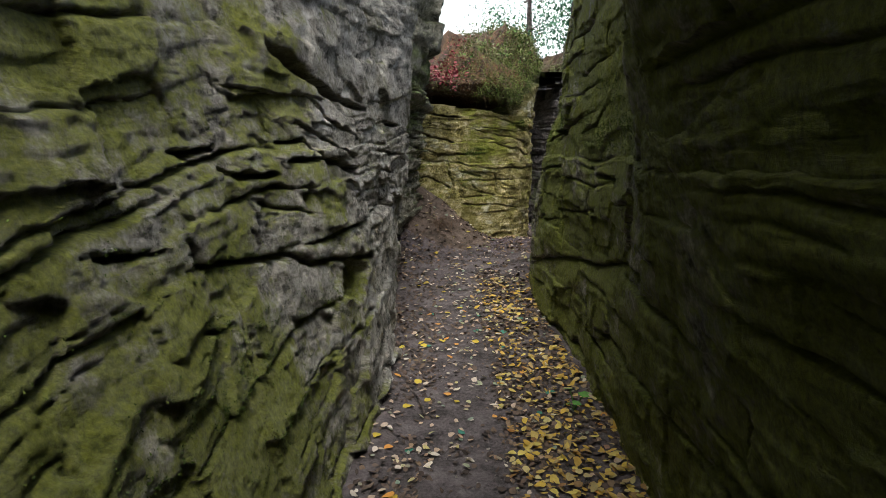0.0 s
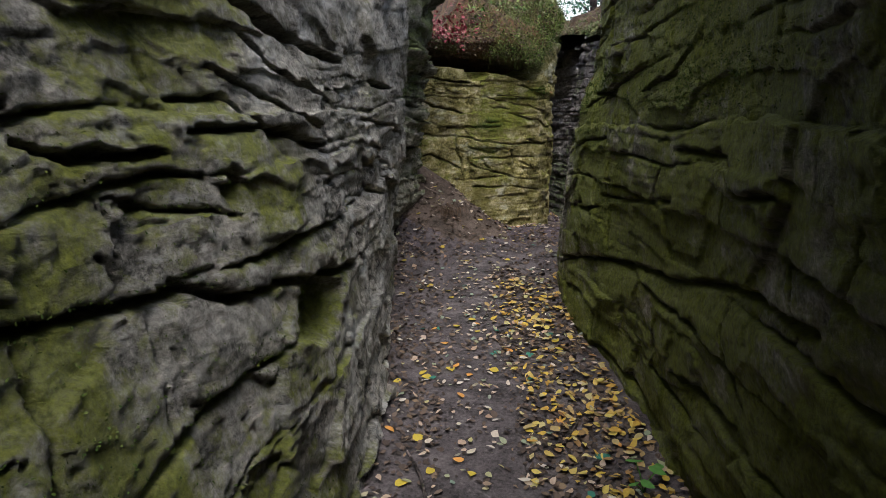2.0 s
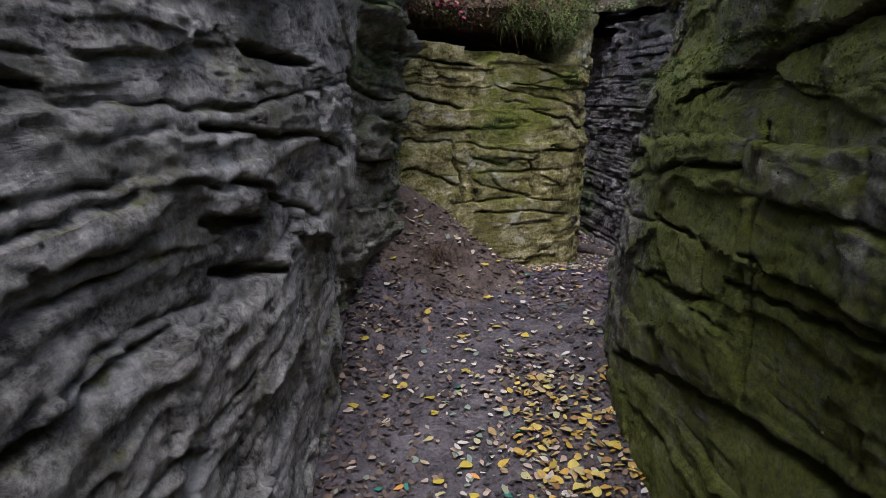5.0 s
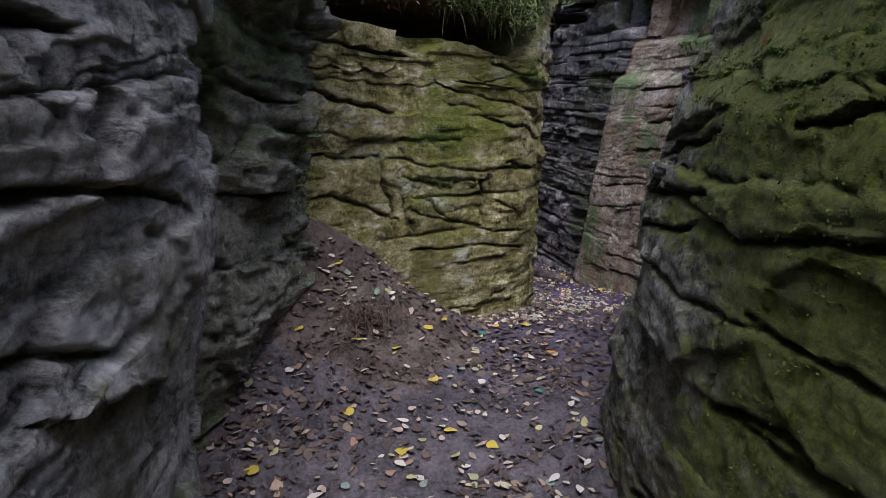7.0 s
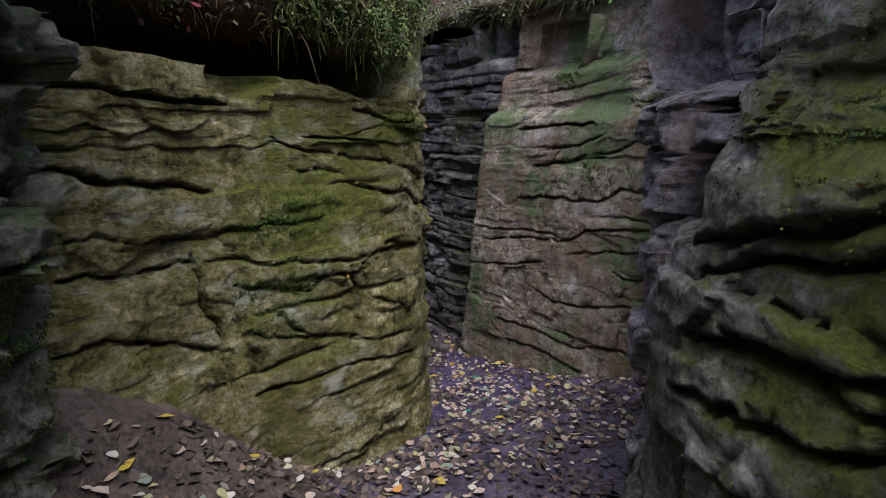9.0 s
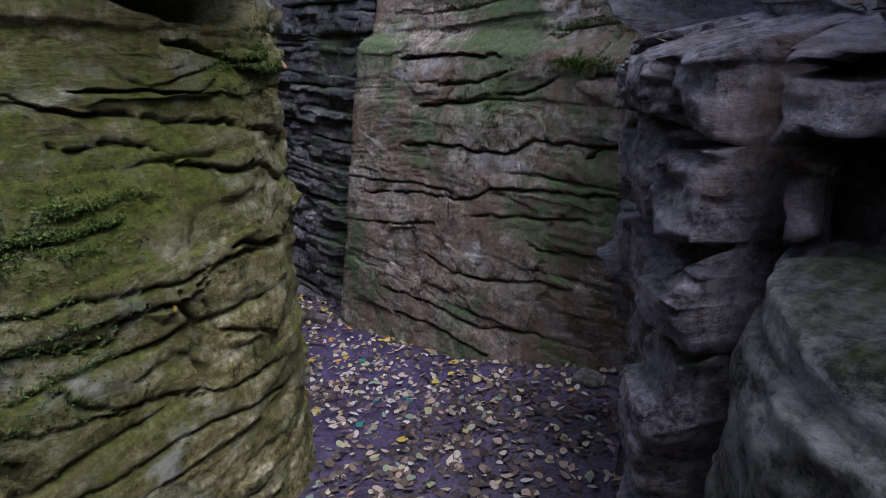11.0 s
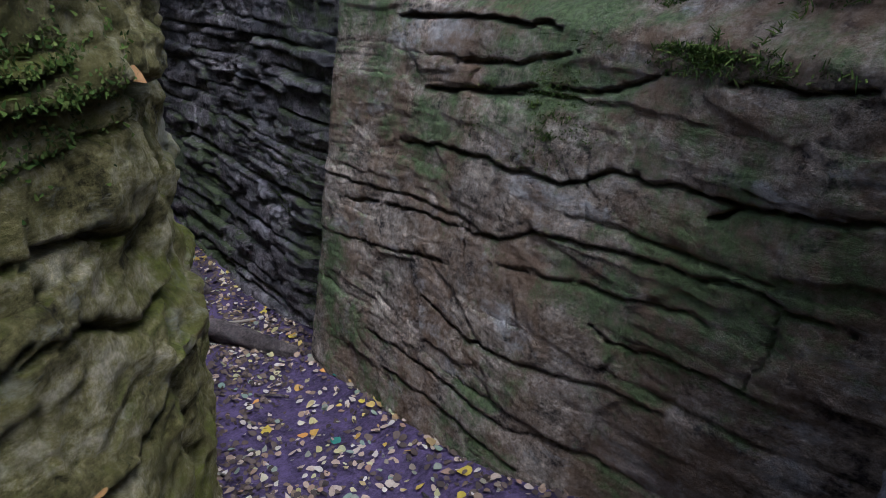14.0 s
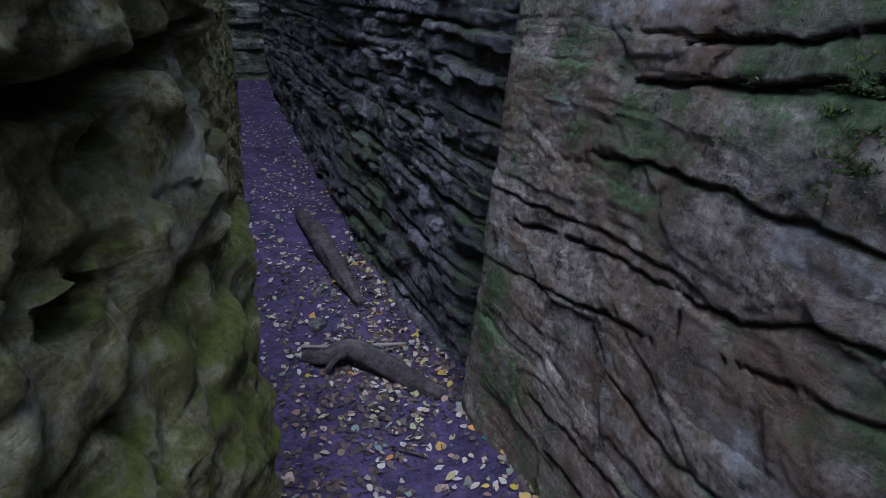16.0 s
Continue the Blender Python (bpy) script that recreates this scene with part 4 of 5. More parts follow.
BARK = rock_material("bark", (0.06, 0.05, 0.05), (0.14, 0.115, 0.11), (0.24, 0.20, 0.195), (0.08, 0.10, 0.03), 0.2, (0.09, 0.08, 0.08), 0.3)
STONE = rock_material("loose_stone", (0.14, 0.13, 0.12), (0.3, 0.28, 0.26), (0.5, 0.48, 0.45), (0.1, 0.13, 0.04), 0.1, (0.2, 0.18, 0.14), 0.3)


def plain(name, colour, rough=0.6):
    m, nt, b = material(name, rough)
    col = mix(nt, 0.5, colour, ramp(nt, tex(nt, coords(nt), 45, 4), [(0.3, tuple(c * 0.55 for c in colour)), (0.7, tuple(min(1, c * 1.25) for c in colour))]))
    nt.links.new(col, b.inputs["Base Color"])
    return m


# ---- leaves ----
LEAF_V = np.array([(0, 0, 0), (0.33, 0, 0.02), (0.68, 0, 0.02), (1, 0, 0), (0.12, 0.24, 0.03), (0.36, 0.38, 0.06), (0.70, 0.24, 0.05), (0.12, -0.24, 0.03), (0.36, -0.38, 0.06), (0.70, -0.24, 0.05)]) - (0.5, 0, 0)
LEAF_F = np.array([(0, 1, 4), (1, 5, 4), (1, 2, 5), (2, 6, 5), (2, 3, 6), (1, 0, 7), (8, 1, 7), (2, 1, 8), (9, 2, 8), (3, 2, 9)])


def leaf_mesh(name, places, sizes, mat, rng, flat=0.35, normals=None):
    """One mesh of many leaves, each turned, curled and tipped by chance."""
    n = len(places)
    v = np.repeat(LEAF_V[None], n, 0).copy()
    v[:, :, 1] *= rng.uniform(0.6, 1.15, n)[:, None]
    curl = rng.uniform(-0.5, 1.6, n)[:, None]
    v[:, :, 2] = v[:, :, 2] * curl * 0.8 + (v[:, :, 0] ** 2) * rng.uniform(-0.3, 0.35, n)[:, None]
    v[:, 1:, :2] *= rng.uniform(0.82, 1.18, (n, len(LEAF_V) - 1, 1))
    v *= np.asarray(sizes)[:, None, None]
    yaw = rng.uniform(0, 2 * np.pi, n)
    if normals is None:
        normals = np.stack([rng.normal(0, flat, n), rng.normal(0, flat, n), np.ones(n)], 1)
    w = normals / np.linalg.norm(normals, axis=1)[:, None]
    ref = np.stack([np.cos(yaw), np.sin(yaw), 0.3 * np.sin(3 * yaw)], 1)
    u = np.cross(w, ref)
    u /= np.linalg.norm(u, axis=1)[:, None]
    t = np.cross(w, u)
    out = v[:, :, :1] * u[:, None] + v[:, :, 1:2] * t[:, None] + v[:, :, 2:] * w[:, None] + np.asarray(places)[:, None]
    f = (LEAF_F[None] + 10 * np.arange(n)[:, None, None]).reshape(-1, 3)
    return mesh_from(name, out.reshape(-1, 3), f, mat)


def scatter(n, x0, x1, y0, y1, want, rng):
    """n places on the ground, kept by the density want(x, y)."""
    got = np.zeros((0, 2))
    while len(got) < n:
        c = np.stack([rng.uniform(x0, x1, 4 * n), rng.uniform(y0, y1, 4 * n)], 1)
        got = np.vstack([got, c[rng.rand(4 * n) < want(c[:, 0], c[:, 1])]])
    got = got[:n]
    return np.column_stack([got, ground_height(got[:, 0], got[:, 1])])


def clump(x, y, seed, f=1.4):
    return np.clip(0.5 + 0.9 * noise2(x * f, y * f, seed) + 0.4 * noise2(x * f * 3, y * f * 3, seed + 1), 0, 1)


def inside(x, y):
    left = np.interp(y, [0, 2.3, 3.4, 5.4, 5.7, 6.5, 6.85, 7.1, 7.4, 7.6, 8.2, 9.3, 12, 20], [-0.6, -0.42, -0.33, -0.45, -0.6, -0.45, -0.2, 0.1, 0.5, 0.95, 1.15, 1.15, 0.98, 0.8])
    right = np.interp(y, [0, 3, 5.2, 6.0, 6.5, 7.0, 7.2, 8, 8.5, 10, 12.5, 15, 18, 20], [0.95, 0.9, 0.8, 0.95, 1.3, 2.0, 2.5, 2.3, 2.16, 2.1, 1.82, 1.6, 1.4, 1.3])
    return (x > left) & (x < right)


rng = np.random.RandomState(5)
yellow = scatter(1250, 0.1, 1.0, 1.0, 5.7, lambda x, y: inside(x, y) * smooth(0.25, 0.5, x + 0.12 * noise2(y * 1.2, y * 0, 8)) * (0.35 + 0.65 * clump(x, y, 3)), rng)
yellow = np.vstack([yellow, scatter(140, 1.2, 2.4, 8.5, 15, lambda x, y: inside(x, y) * smooth(0.5, 0.1, np.interp(y, [8.5, 10, 12.5, 15], [2.16, 2.1, 1.82, 1.6]) - x), rng)])
yellow[:, 2] += rng.uniform(0.006, 0.03, len(yellow))
tagged(new("yellow_leaf_litter", leaf_mesh("yellow_leaf_litter", yellow, rng.uniform(0.022, 0.058, len(yellow)), YELLOW_LEAVES, rng, 0.3)), "drift of yellow and ochre fallen leaves along the mossy rock", "leaf litter", kind="stuff")
pale = scatter(900, -0.6, 1.0, 1.0, 7.6, lambda x, y: inside(x, y) * (0.12 + 0.88 * clump(x, y, 13) ** 2), rng)
pale = np.vstack([pale, scatter(1900, 0.6, 2.5, 7.0, 19, lambda x, y: inside(x, y) * (0.2 + 0.8 * clump(x, y, 15)) * np.interp(y, [7, 11, 19], [1, 0.8, 0.35]), rng)])
pale = np.vstack([pale, scatter(260, -0.5, 0.95, 4.6, 7.3, lambda x, y: inside(x, y) * (0.15 + clump(x, y, 33)), rng)])
pale[:, 2] += rng.uniform(0.005, 0.022, len(pale))
tagged(new("pale_leaf_litter", leaf_mesh("pale_leaf_litter", pale, rng.uniform(0.022, 0.05, len(pale)), PALE_LEAVES, rng, 0.28)), "pale pinkish and grey fallen leaves scattered on the soil", "leaf litter", kind="stuff")
brown = scatter(11000, -0.6, 2.5, 1.0, 12, lambda x, y: inside(x, y) * (0.1 + 0.9 * clump(x, y, 23)) * np.where((y < 6) & (x > -0.05) & (x < 0.3), 0.25, 1), rng)
brown = np.vstack([brown, scatter(1100, 0.1, 1.0, 1.0, 5.7, lambda x, y: inside(x, y) * smooth(0.2, 0.5, x), rng), scatter(700, -0.6, 0.9, 6.0, 7.5, lambda x, y: inside(x, y) * clump(x, y, 27), rng)])
brown[:, 2] += rng.uniform(0.003, 0.014, len(brown))
tagged(new("brown_leaf_litter", leaf_mesh("brown_leaf_litter", brown, rng.uniform(0.012, 0.048, len(brown)), BROWN_LEAVES, rng, 0.4)), "rotting brown leaf fragments trodden into the soil", "leaf litter", kind="stuff")

# single leaves that stand out
LEAF_KINDS = [("bright_yellow_leaf", (0.52, 0.40, 0.05), "bright yellow fallen leaf lying on the soil"), ("teal_leaf", (0.05, 0.20, 0.15), "dark blue-green fallen leaf lying on the soil"),
              ("pale_leaf", (0.60, 0.54, 0.47), "pale whitish fallen leaf lying on the soil"), ("orange_leaf", (0.62, 0.30, 0.07), "orange brown fallen leaf lying on the soil")]
protos = []
for nm, colour, text in LEAF_KINDS:
    mt = plain(nm, colour)
    protos.append((leaf_mesh(nm, np.zeros((1, 3)), [1.0], mt, rng, 0.05), text))
spots = scatter(150, -0.5, 1.0, 2.0, 7.3, lambda x, y: inside(x, y) * (x > -0.4) * 1.0, rng)
spots = np.vstack([spots, scatter(40, 1.2, 2.3, 7.6, 11.5, lambda x, y: inside(x, y) * 1.0, rng)])
for q in spots:
    me, text = protos[rng.choice(4, p=[0.38, 0.16, 0.3, 0.16])]
    size = rng.uniform(0.04, 0.062)
    ob = new("fallen_leaf", me)
    ob.matrix_world = pose(q[0], q[1], q[2] + 0.012, rng.uniform(-14, 14), rng.uniform(-14, 14), rng.uniform(0, 360)) @ Matrix.Scale(size, 4)
    tagged(ob, text, "leaf", "fallen leaves on the path")


# ---- things that sit on the rock ----
def rock_faces(name):
    V, F = SURFACES[name]
    a, b, c = V[F[:, 0]], V[F[:, 1]], V[F[:, 3]]
    n = np.cross(b - a, c - a)
    n /= np.linalg.norm(n, axis=1)[:, None] + 1e-12
    return a, n


FACES = {k: rock_faces(k) for k in SURFACES}


def blades(places, normals, lengths, width, mat, name, rng, droop=0.0, lean=0.6):
    """Thin pointed strips of two joints, as moss, grass and hanging roots have them."""
    n = len(places)
    dirs = normals + rng.normal(0, lean, (n, 3))
    dirs /= np.linalg.norm(dirs, axis=1)[:, None]
    side = np.cross(dirs, rng.normal(0, 1, (n, 3)))
    side /= np.linalg.norm(side, axis=1)[:, None]
    L = np.asarray(lengths)[:, None]
    p0, p1 = places, places + dirs * L * 0.5
    p1 = p1 + np.array((0, 0, -droop)) * L * 0.2
    p2 = p1 + dirs * L * 0.5 + np.array((0, 0, -droop)) * L * 0.75
    w = side * width
    V = np.stack([p0 - w, p0 + w, p1 - w * 0.7, p1 + w * 0.7, p2], 1).reshape(-1, 3)
    F = np.array([(0, 1, 3), (0, 3, 2), (2, 3, 4)])
    F = (F[None] + 5 * np.arange(n)[:, None, None]).reshape(-1, 3)
    return mesh_from(name, V, F, mat)


def moss_on(wall, centre, radius, count, length, text, rng, least=-0.2):
    a, n = FACES[wall]
    d = np.linalg.norm((a - np.array(centre)) / np.array(radius), axis=1)
    w = np.exp(-d ** 2) * (n[:, 2] > least) * np.clip(0.3 + n[:, 2], 0.05, 1.2) * clump(a[:, 1] * 2, a[:, 2] * 3, 77)
    w = np.where(d < 2, w, 0)
    i = rng.choice(len(a), count, p=w / w.sum())
    at = a[i] + rng.normal(0, 0.004, (count, 3))
    up = n[i] * 0.6 + np.array((0, 0, 0.5))
    tagged(new("moss", blades(at, up, rng.uniform(0.4, 1.0, count) * length, 0.0022, MOSS, "moss", rng, 0.2)), text, "moss", kind="stuff")


moss_on("wall_far_east", (2.3, 8.1, 1.60), (0.3, 0.28, 0.07), 5000, 0.035, "bright green moss growing on a rock ledge", rng)
moss_on("wall_far_east", (2.4, 7.75, 1.74), (0.3, 0.18, 0.06), 2500, 0.035, "green moss growing on a rock ledge", rng)
moss_on("wall_far_east", (2.3, 8.7, 1.28), (0.3, 0.2, 0.12), 3500, 0.02, "thin green moss on the rock face", rng)
moss_on("wall_far_east", (2.4, 9.2, 1.95), (0.3, 0.3, 0.08), 2500, 0.03, "green moss growing on a rock ledge", rng)
moss_on("wall_north", (0.4, 7.4, 1.24), (0.14, 0.2, 0.09), 4500, 0.014, "green moss patch on the ochre rock", rng)
moss_on("wall_blocky", (2.1, 10.5, 0.5), (0.2, 0.3, 0.3), 2500, 0.02, "green moss on the blocky rock", rng)
moss_on("wall_north", (0.95, 7.8, 1.58), (0.2, 0.15, 0.08), 3000, 0.013, "green moss on the corner of the rock", rng)
moss_on("wall_recess", (-0.3, 6.6, 1.1), (0.2, 0.25, 0.2), 2500, 0.02, "green moss in the shaded recess", rng)
moss_on("wall_north", (0.3, 7.35, 0.95), (0.16, 0.2, 0.12), 2000, 0.015, "green moss patch on the ochre rock", rng)
moss_on("wall_east", (0.85, 3.6, 1.75), (0.3, 0.7, 0.3), 7000, 0.012, "thick green moss on the dark rock", rng)
moss_on("wall_east", (0.85, 5.0, 1.1), (0.3, 0.7, 0.5), 9000, 0.011, "thick green moss on the dark rock", rng)
moss_on("wall_east", (0.95, 5.5, 1.62), (0.35, 0.7, 0.14), 6000, 0.013, "thick green moss on the rock ledge", rng)
moss_on("wall_west", (-0.6, 1.9, 0.8), (0.4, 0.8, 0.5), 5000, 0.012, "thin olive moss on the grey rock", rng)


def leaves_on(wall, y0, y1, z0, z1, count, mat, text, rng):
    a, n = FACES[wall]
    ok = np.where((n[:, 2] > 0.55) & (a[:, 1] > y0) & (a[:, 1] < y1) & (a[:, 2] > z0) & (a[:, 2] < z1))[0]
    if len(ok) == 0:
        return
    i = rng.choice(ok, count)
    tagged(new("ledge_leaf_litter", leaf_mesh("ledge_leaf_litter", a[i] + n[i] * 0.006, rng.uniform(0.015, 0.045, count), mat, rng, normals=n[i] + rng.normal(0, 0.2, (count, 3)))), text, "leaf litter", kind="stuff")


leaves_on("wall_east", 4.6, 6.3, 1.4, 1.8, 50, YELLOW_LEAVES, "small yellow leaves lying on the mossy ledge", rng)
leaves_on("wall_east", 1.5, 5.0, 0.2, 1.8, 30, YELLOW_LEAVES, "small yellow leaves caught on the mossy rock", rng)
leaves_on("wall_buttress", 6.3, 7.3, 1.45, 1.8, 130, BROWN_LEAVES, "brown leaf debris on the buttress ledge", rng)
leaves_on("wall_buttress", 6.0, 7.3, 1.4, 1.8, 110, PALE_LEAVES, "pale and rusty leaf debris on the buttress ledge", rng)
leaves_on("wall_far_east", 7.5, 11.0, 0.2, 1.9, 40, PALE_LEAVES, "pale leaves caught on ledges of the purple rock", rng)
leaves_on("wall_blocky", 10.0, 13.0, -0.2, 1.6, 40, YELLOW_LEAVES, "yellow leaves caught on ledges of the blocky rock", rng)
leaves_on("wall_north", 6.5, 9.0, 0.4, 1.7, 16, YELLOW_LEAVES, "yellow leaves caught on the ochre rock", rng)


def nearest_on(wall, q):
    a, n = FACES[wall]
    near = np.argsort(((a - np.array(q)) ** 2).sum(1))[:40]
    # the spot that stands out furthest, so that nothing lies sunk in a crack
    i = int(near[np.argmax(a[near] @ n[near].mean(0))])
    return Vector(a[i]), Vector(n[i])


def leaf_on_rock(wall, q, size, kind, text):
    at, n = nearest_on(wall, q)
    ob = new("fallen_leaf", protos[kind][0])
    ob.matrix_world = Matrix.Translation(at + n * 0.012) @ (n + Vector((0, 0, 0.4))).to_track_quat("Z", "Y").to_matrix().to_4x4() @ Matrix.Scale(size, 4)
    tagged(ob, text, "leaf", "leaves on the rock")


leaf_on_rock("wall_north", (0.64, 7.57, 1.13), 0.06, 0, "bright yellow leaf stuck to the ochre rock")
leaf_on_rock("wall_blocky", (2.09, 10.23, 0.48), 0.06, 0, "bright yellow leaf caught on the purple rock")
leaf_on_rock("wall_blocky", (2.15, 10.23, 0.30), 0.06, 0, "bright yellow leaf caught on the purple rock")
leaf_on_rock("wall_far_east", (2.2, 9.95, 0.62), 0.06, 2, "pale leaf lying on a rock ledge")
leaf_on_rock("wall_far_east", (2.25, 9.85, 0.64), 0.05, 2, "pale leaf lying on a rock ledge")
leaf_on_rock("wall_buttress", (1.67, 6.95, 1.70), 0.05, 2, "white leaf lying on the buttress ledge")
leaf_on_rock("wall_buttress", (1.61, 6.90, 1.41), 0.04, 2, "white leaf caught on the buttress nose")
leaf_on_rock("wall_buttress", (1.81, 7.12, 1.53), 0.05, 3, "rusty orange leaf on the buttress")
leaf_on_rock("wall_north", (1.12, 8.15, 1.46), 0.06, 0, "yellow green leaf lying in a rock crack")

# ---- vegetation of the banks ----
flat_bank = BANK[:, 20:36].reshape(-1, 3)
front = flat_bank[(flat_bank[:, 1] < 9.5)]
i = rng.choice(len(front), 2600)
tagged(new("bank_grass", blades(front[i] + rng.normal(0, 0.03, (2600, 3)), np.tile((-0.1, -0.4, 0.5), (2600, 1)), rng.uniform(0.02, 0.08, 2600), 0.0022, DRY_GRASS, "bank_grass", rng, 0.7, 0.7)), "short dry grass and weeds on the humus bank", "grass", kind="stuff")
i = rng.choice(len(front), 32000)
green = np.clip((front[i][:, 0] - 0.1) / 0.9, 0.0, 1.0)
keep = clump(front[i][:, 0] * 2, front[i][:, 2] * 3, 61) > 0.55 - 0.45 * green
at = (front[i] + rng.normal(0, 0.03, (32000, 3)) + (0, -0.02, 0.01))[keep]
tagged(new("bank_weeds", leaf_mesh("bank_weeds", at, rng.uniform(0.007, 0.022, len(at)), MOSS_LEAVES, rng, 0.9)), "small green leafy weeds and moss covering the bank", "weeds", kind="stuff")
i = rng.choice(len(front), 6000)
tagged(new("bank_leaf_litter", leaf_mesh("bank_leaf_litter", front[i] + rng.normal(0, 0.03, (6000, 3)), rng.uniform(0.008, 0.03, 6000), BROWN_LEAVES, rng, 0.8)), "dead brown leaves lodged in the humus bank", "leaf litter", kind="stuff")
east = front[front[:, 0] > 0.4]
i = rng.choice(len(east), 5000)
tagged(new("bank_turf", blades(east[i] + rng.normal(0, 0.03, (5000, 3)), np.tile((0.0, -0.5, -0.25), (5000, 1)), rng.uniform(0.03, 0.11, 5000), 0.0024, MOSS_LEAVES, "bank_turf", rng, 0.8, 0.8)), "mossy green turf hanging over the bank", "grass", kind="stuff")
lip = BANK[:, 16:24].reshape(-1, 3)
lip = lip[lip[:, 1] < 9.0]
i = rng.choice(len(lip), 1100)
tagged(new("hanging_roots", blades(lip[i], np.tile((0, -0.2, -0.3), (1100, 1)), rng.gamma(2.0, 0.022, 1100), 0.0016, ROOTS, "hanging_roots", rng, 0.7, 0.6)), "fine brown roots hanging from the humus bank", "roots", kind="stuff")
red_spot = front[(front[:, 0] < 0.25) & (front[:, 2] > 1.95)]
if len(red_spot):
    i = rng.choice(len(red_spot), 1100)
    at = red_spot[i] + rng.normal(0, 0.07, (1100, 3)) + (0, -0.02, 0.08)
    tagged(new("red_shrub", leaf_mesh("red_shrub", at, rng.uniform(0.016, 0.045, 1100), RED_LEAVES, rng, 0.9)), "low shrub with dark red autumn leaves on the bank", "shrub", kind="stuff")
edge = CROWN[:, 2:14].reshape(-1, 3)
edge = edge[(edge[:, 1] > 7.6) & (edge[:, 1] < 15)]
i = rng.choice(len(edge), 2600)
tagged(new("crown_grass", blades(edge[i], np.tile((-0.5, -0.1, 0.25), (2600, 1)), rng.uniform(0.06, 0.24, 2600), 0.0025, DRY_GRASS, "crown_grass", rng, 1.0, 0.5)), "dry grass drooping over the top of the purple rock", "grass", kind="stuff")


hill = BANK[:, 28:41]
n = 7000
iu, iv = rng.randint(0, hill.shape[0] - 1, n), rng.randint(0, hill.shape[1] - 1, n)
ru, rv = rng.rand(n, 1), rng.rand(n, 1)
spread = hill[iu, iv] * (1 - ru) * (1 - rv) + hill[iu + 1, iv] * ru * (1 - rv) + hill[iu, iv + 1] * (1 - ru) * rv + hill[iu + 1, iv + 1] * ru * rv
spread = spread[(spread[:, 1] < 13) & (spread[:, 0] > 0.25) & (clump(spread[:, 0], spread[:, 1], 71, 2.0) > 0.3)]
n = len(spread)
tagged(new("hill_brush", blades(spread, np.tile((0, -0.1, 0.9), (n, 1)), rng.uniform(0.08, 0.32, n), 0.003, DRY_GRASS, "hill_brush", rng, 0.4, 0.35)), "tall dry grass and brush on the hill above the rock", "brush", kind="stuff")
tagged(new("hill_weeds", leaf_mesh("hill_weeds", spread + rng.normal(0, 0.06, (n, 3)) + (0, 0, 0.1), rng.uniform(0.015, 0.05, n), GREEN_LEAVES, rng, 1.0)), "green leafy weeds on the hill above the rock", "weeds", kind="stuff")
bed = [CROWN[i, j] for i in range(0, CROWN.shape[0], 2) for j in range(4, 14, 2) if 7.4 < CROWN[i, j][1] < 13]
bed = np.array(bed)[rng.choice(len(bed), 4000)] + rng.normal(0, 0.06, (4000, 3)) * (1, 1, 0.5)
tagged(new("crown_weeds", leaf_mesh("crown_weeds", bed, rng.uniform(0.01, 0.035, 4000), GREEN_LEAVES, rng, 0.9)), "small green weeds over the top of the purple rock", "weeds", kind="stuff")


# ---- branches, roots, stones ----
def tube(points, radii, mat, name, rng, sides=12, step=0.03, wobble=0.15):
    p = np.column_stack([np.array(points, float), radii])
    _, q = spline(p[:, [0, 1, 2, 3]], step)
    c, r = q[:, :3], q[:, 3]
    tang = np.gradient(c, axis=0)
    tang /= np.linalg.norm(tang, axis=1)[:, None]
    side = np.cross(tang, (0, 0, 1.0))
    side /= np.linalg.norm(side, axis=1)[:, None] + 1e-9
    up = np.cross(side, tang)
    ang = np.linspace(0, 2 * np.pi, sides, endpoint=False)
    u = np.arange(len(c)) * step
    A, U = np.meshgrid(ang, u)
    k = 1 + wobble * noise2(np.cos(A) * 2 + U * 5, np.sin(A) * 2 + U * 1.5, 91) + 0.5 * wobble * noise2(A * 4, U * 14, 92)
    V = c[:, None] + (side[:, None] * np.cos(A)[..., None] + up[:, None] * np.sin(A)[..., None]) * (r[:, None] * k)[..., None]
    n, m = len(c), sides
    I, J = np.meshgrid(np.arange(n - 1), np.arange(m), indexing="ij")
    F = np.stack([I * m + J, I * m + (J + 1) % m, (I + 1) * m + (J + 1) % m, (I + 1) * m + J], 2).reshape(-1, 4)
    V = np.vstack([V.reshape(-1, 3), c[:1], c[-1:]])
    caps = [(n * m, (j + 1) % m, j, j) for j in range(m)] + [(n * m + 1, (n - 1) * m + j, (n - 1) * m + (j + 1) % m, (n - 1) * m + (j + 1) % m) for j in range(m)]
    tri = np.array([c4[:3] for c4 in caps])
    quads = np.vstack([F[:, [0, 1, 2]], F[:, [0, 2, 3]], tri])
    return mesh_from(name, V, quads, mat)


def g(x, y, up=0.0):
    return (x, y, float(ground_height(x, y)) + up)


root = new("fallen_branch", tube([g(1.30, 10.72, 0.02), g(1.42, 10.62, 0.06), g(1.54, 10.60, 0.09), g(1.66, 10.46, 0.07), g(1.80, 10.26, 0.04), g(1.95, 10.05, 0.0)], [0.04, 0.05, 0.06, 0.065, 0.055, 0.035], BARK, "fallen_branch", rng, 14, 0.02, 0.3))
tagged(root, "thick bent grey-brown branch lying on the path", "branch")
stub = new("stub", tube([g(1.56, 10.58, 0.10), g(1.46, 10.52, 0.09), g(1.38, 10.46, 0.03)], [0.03, 0.022, 0.012], BARK, "stub", rng, 8, 0.02, 0.3))
stub.parent = root
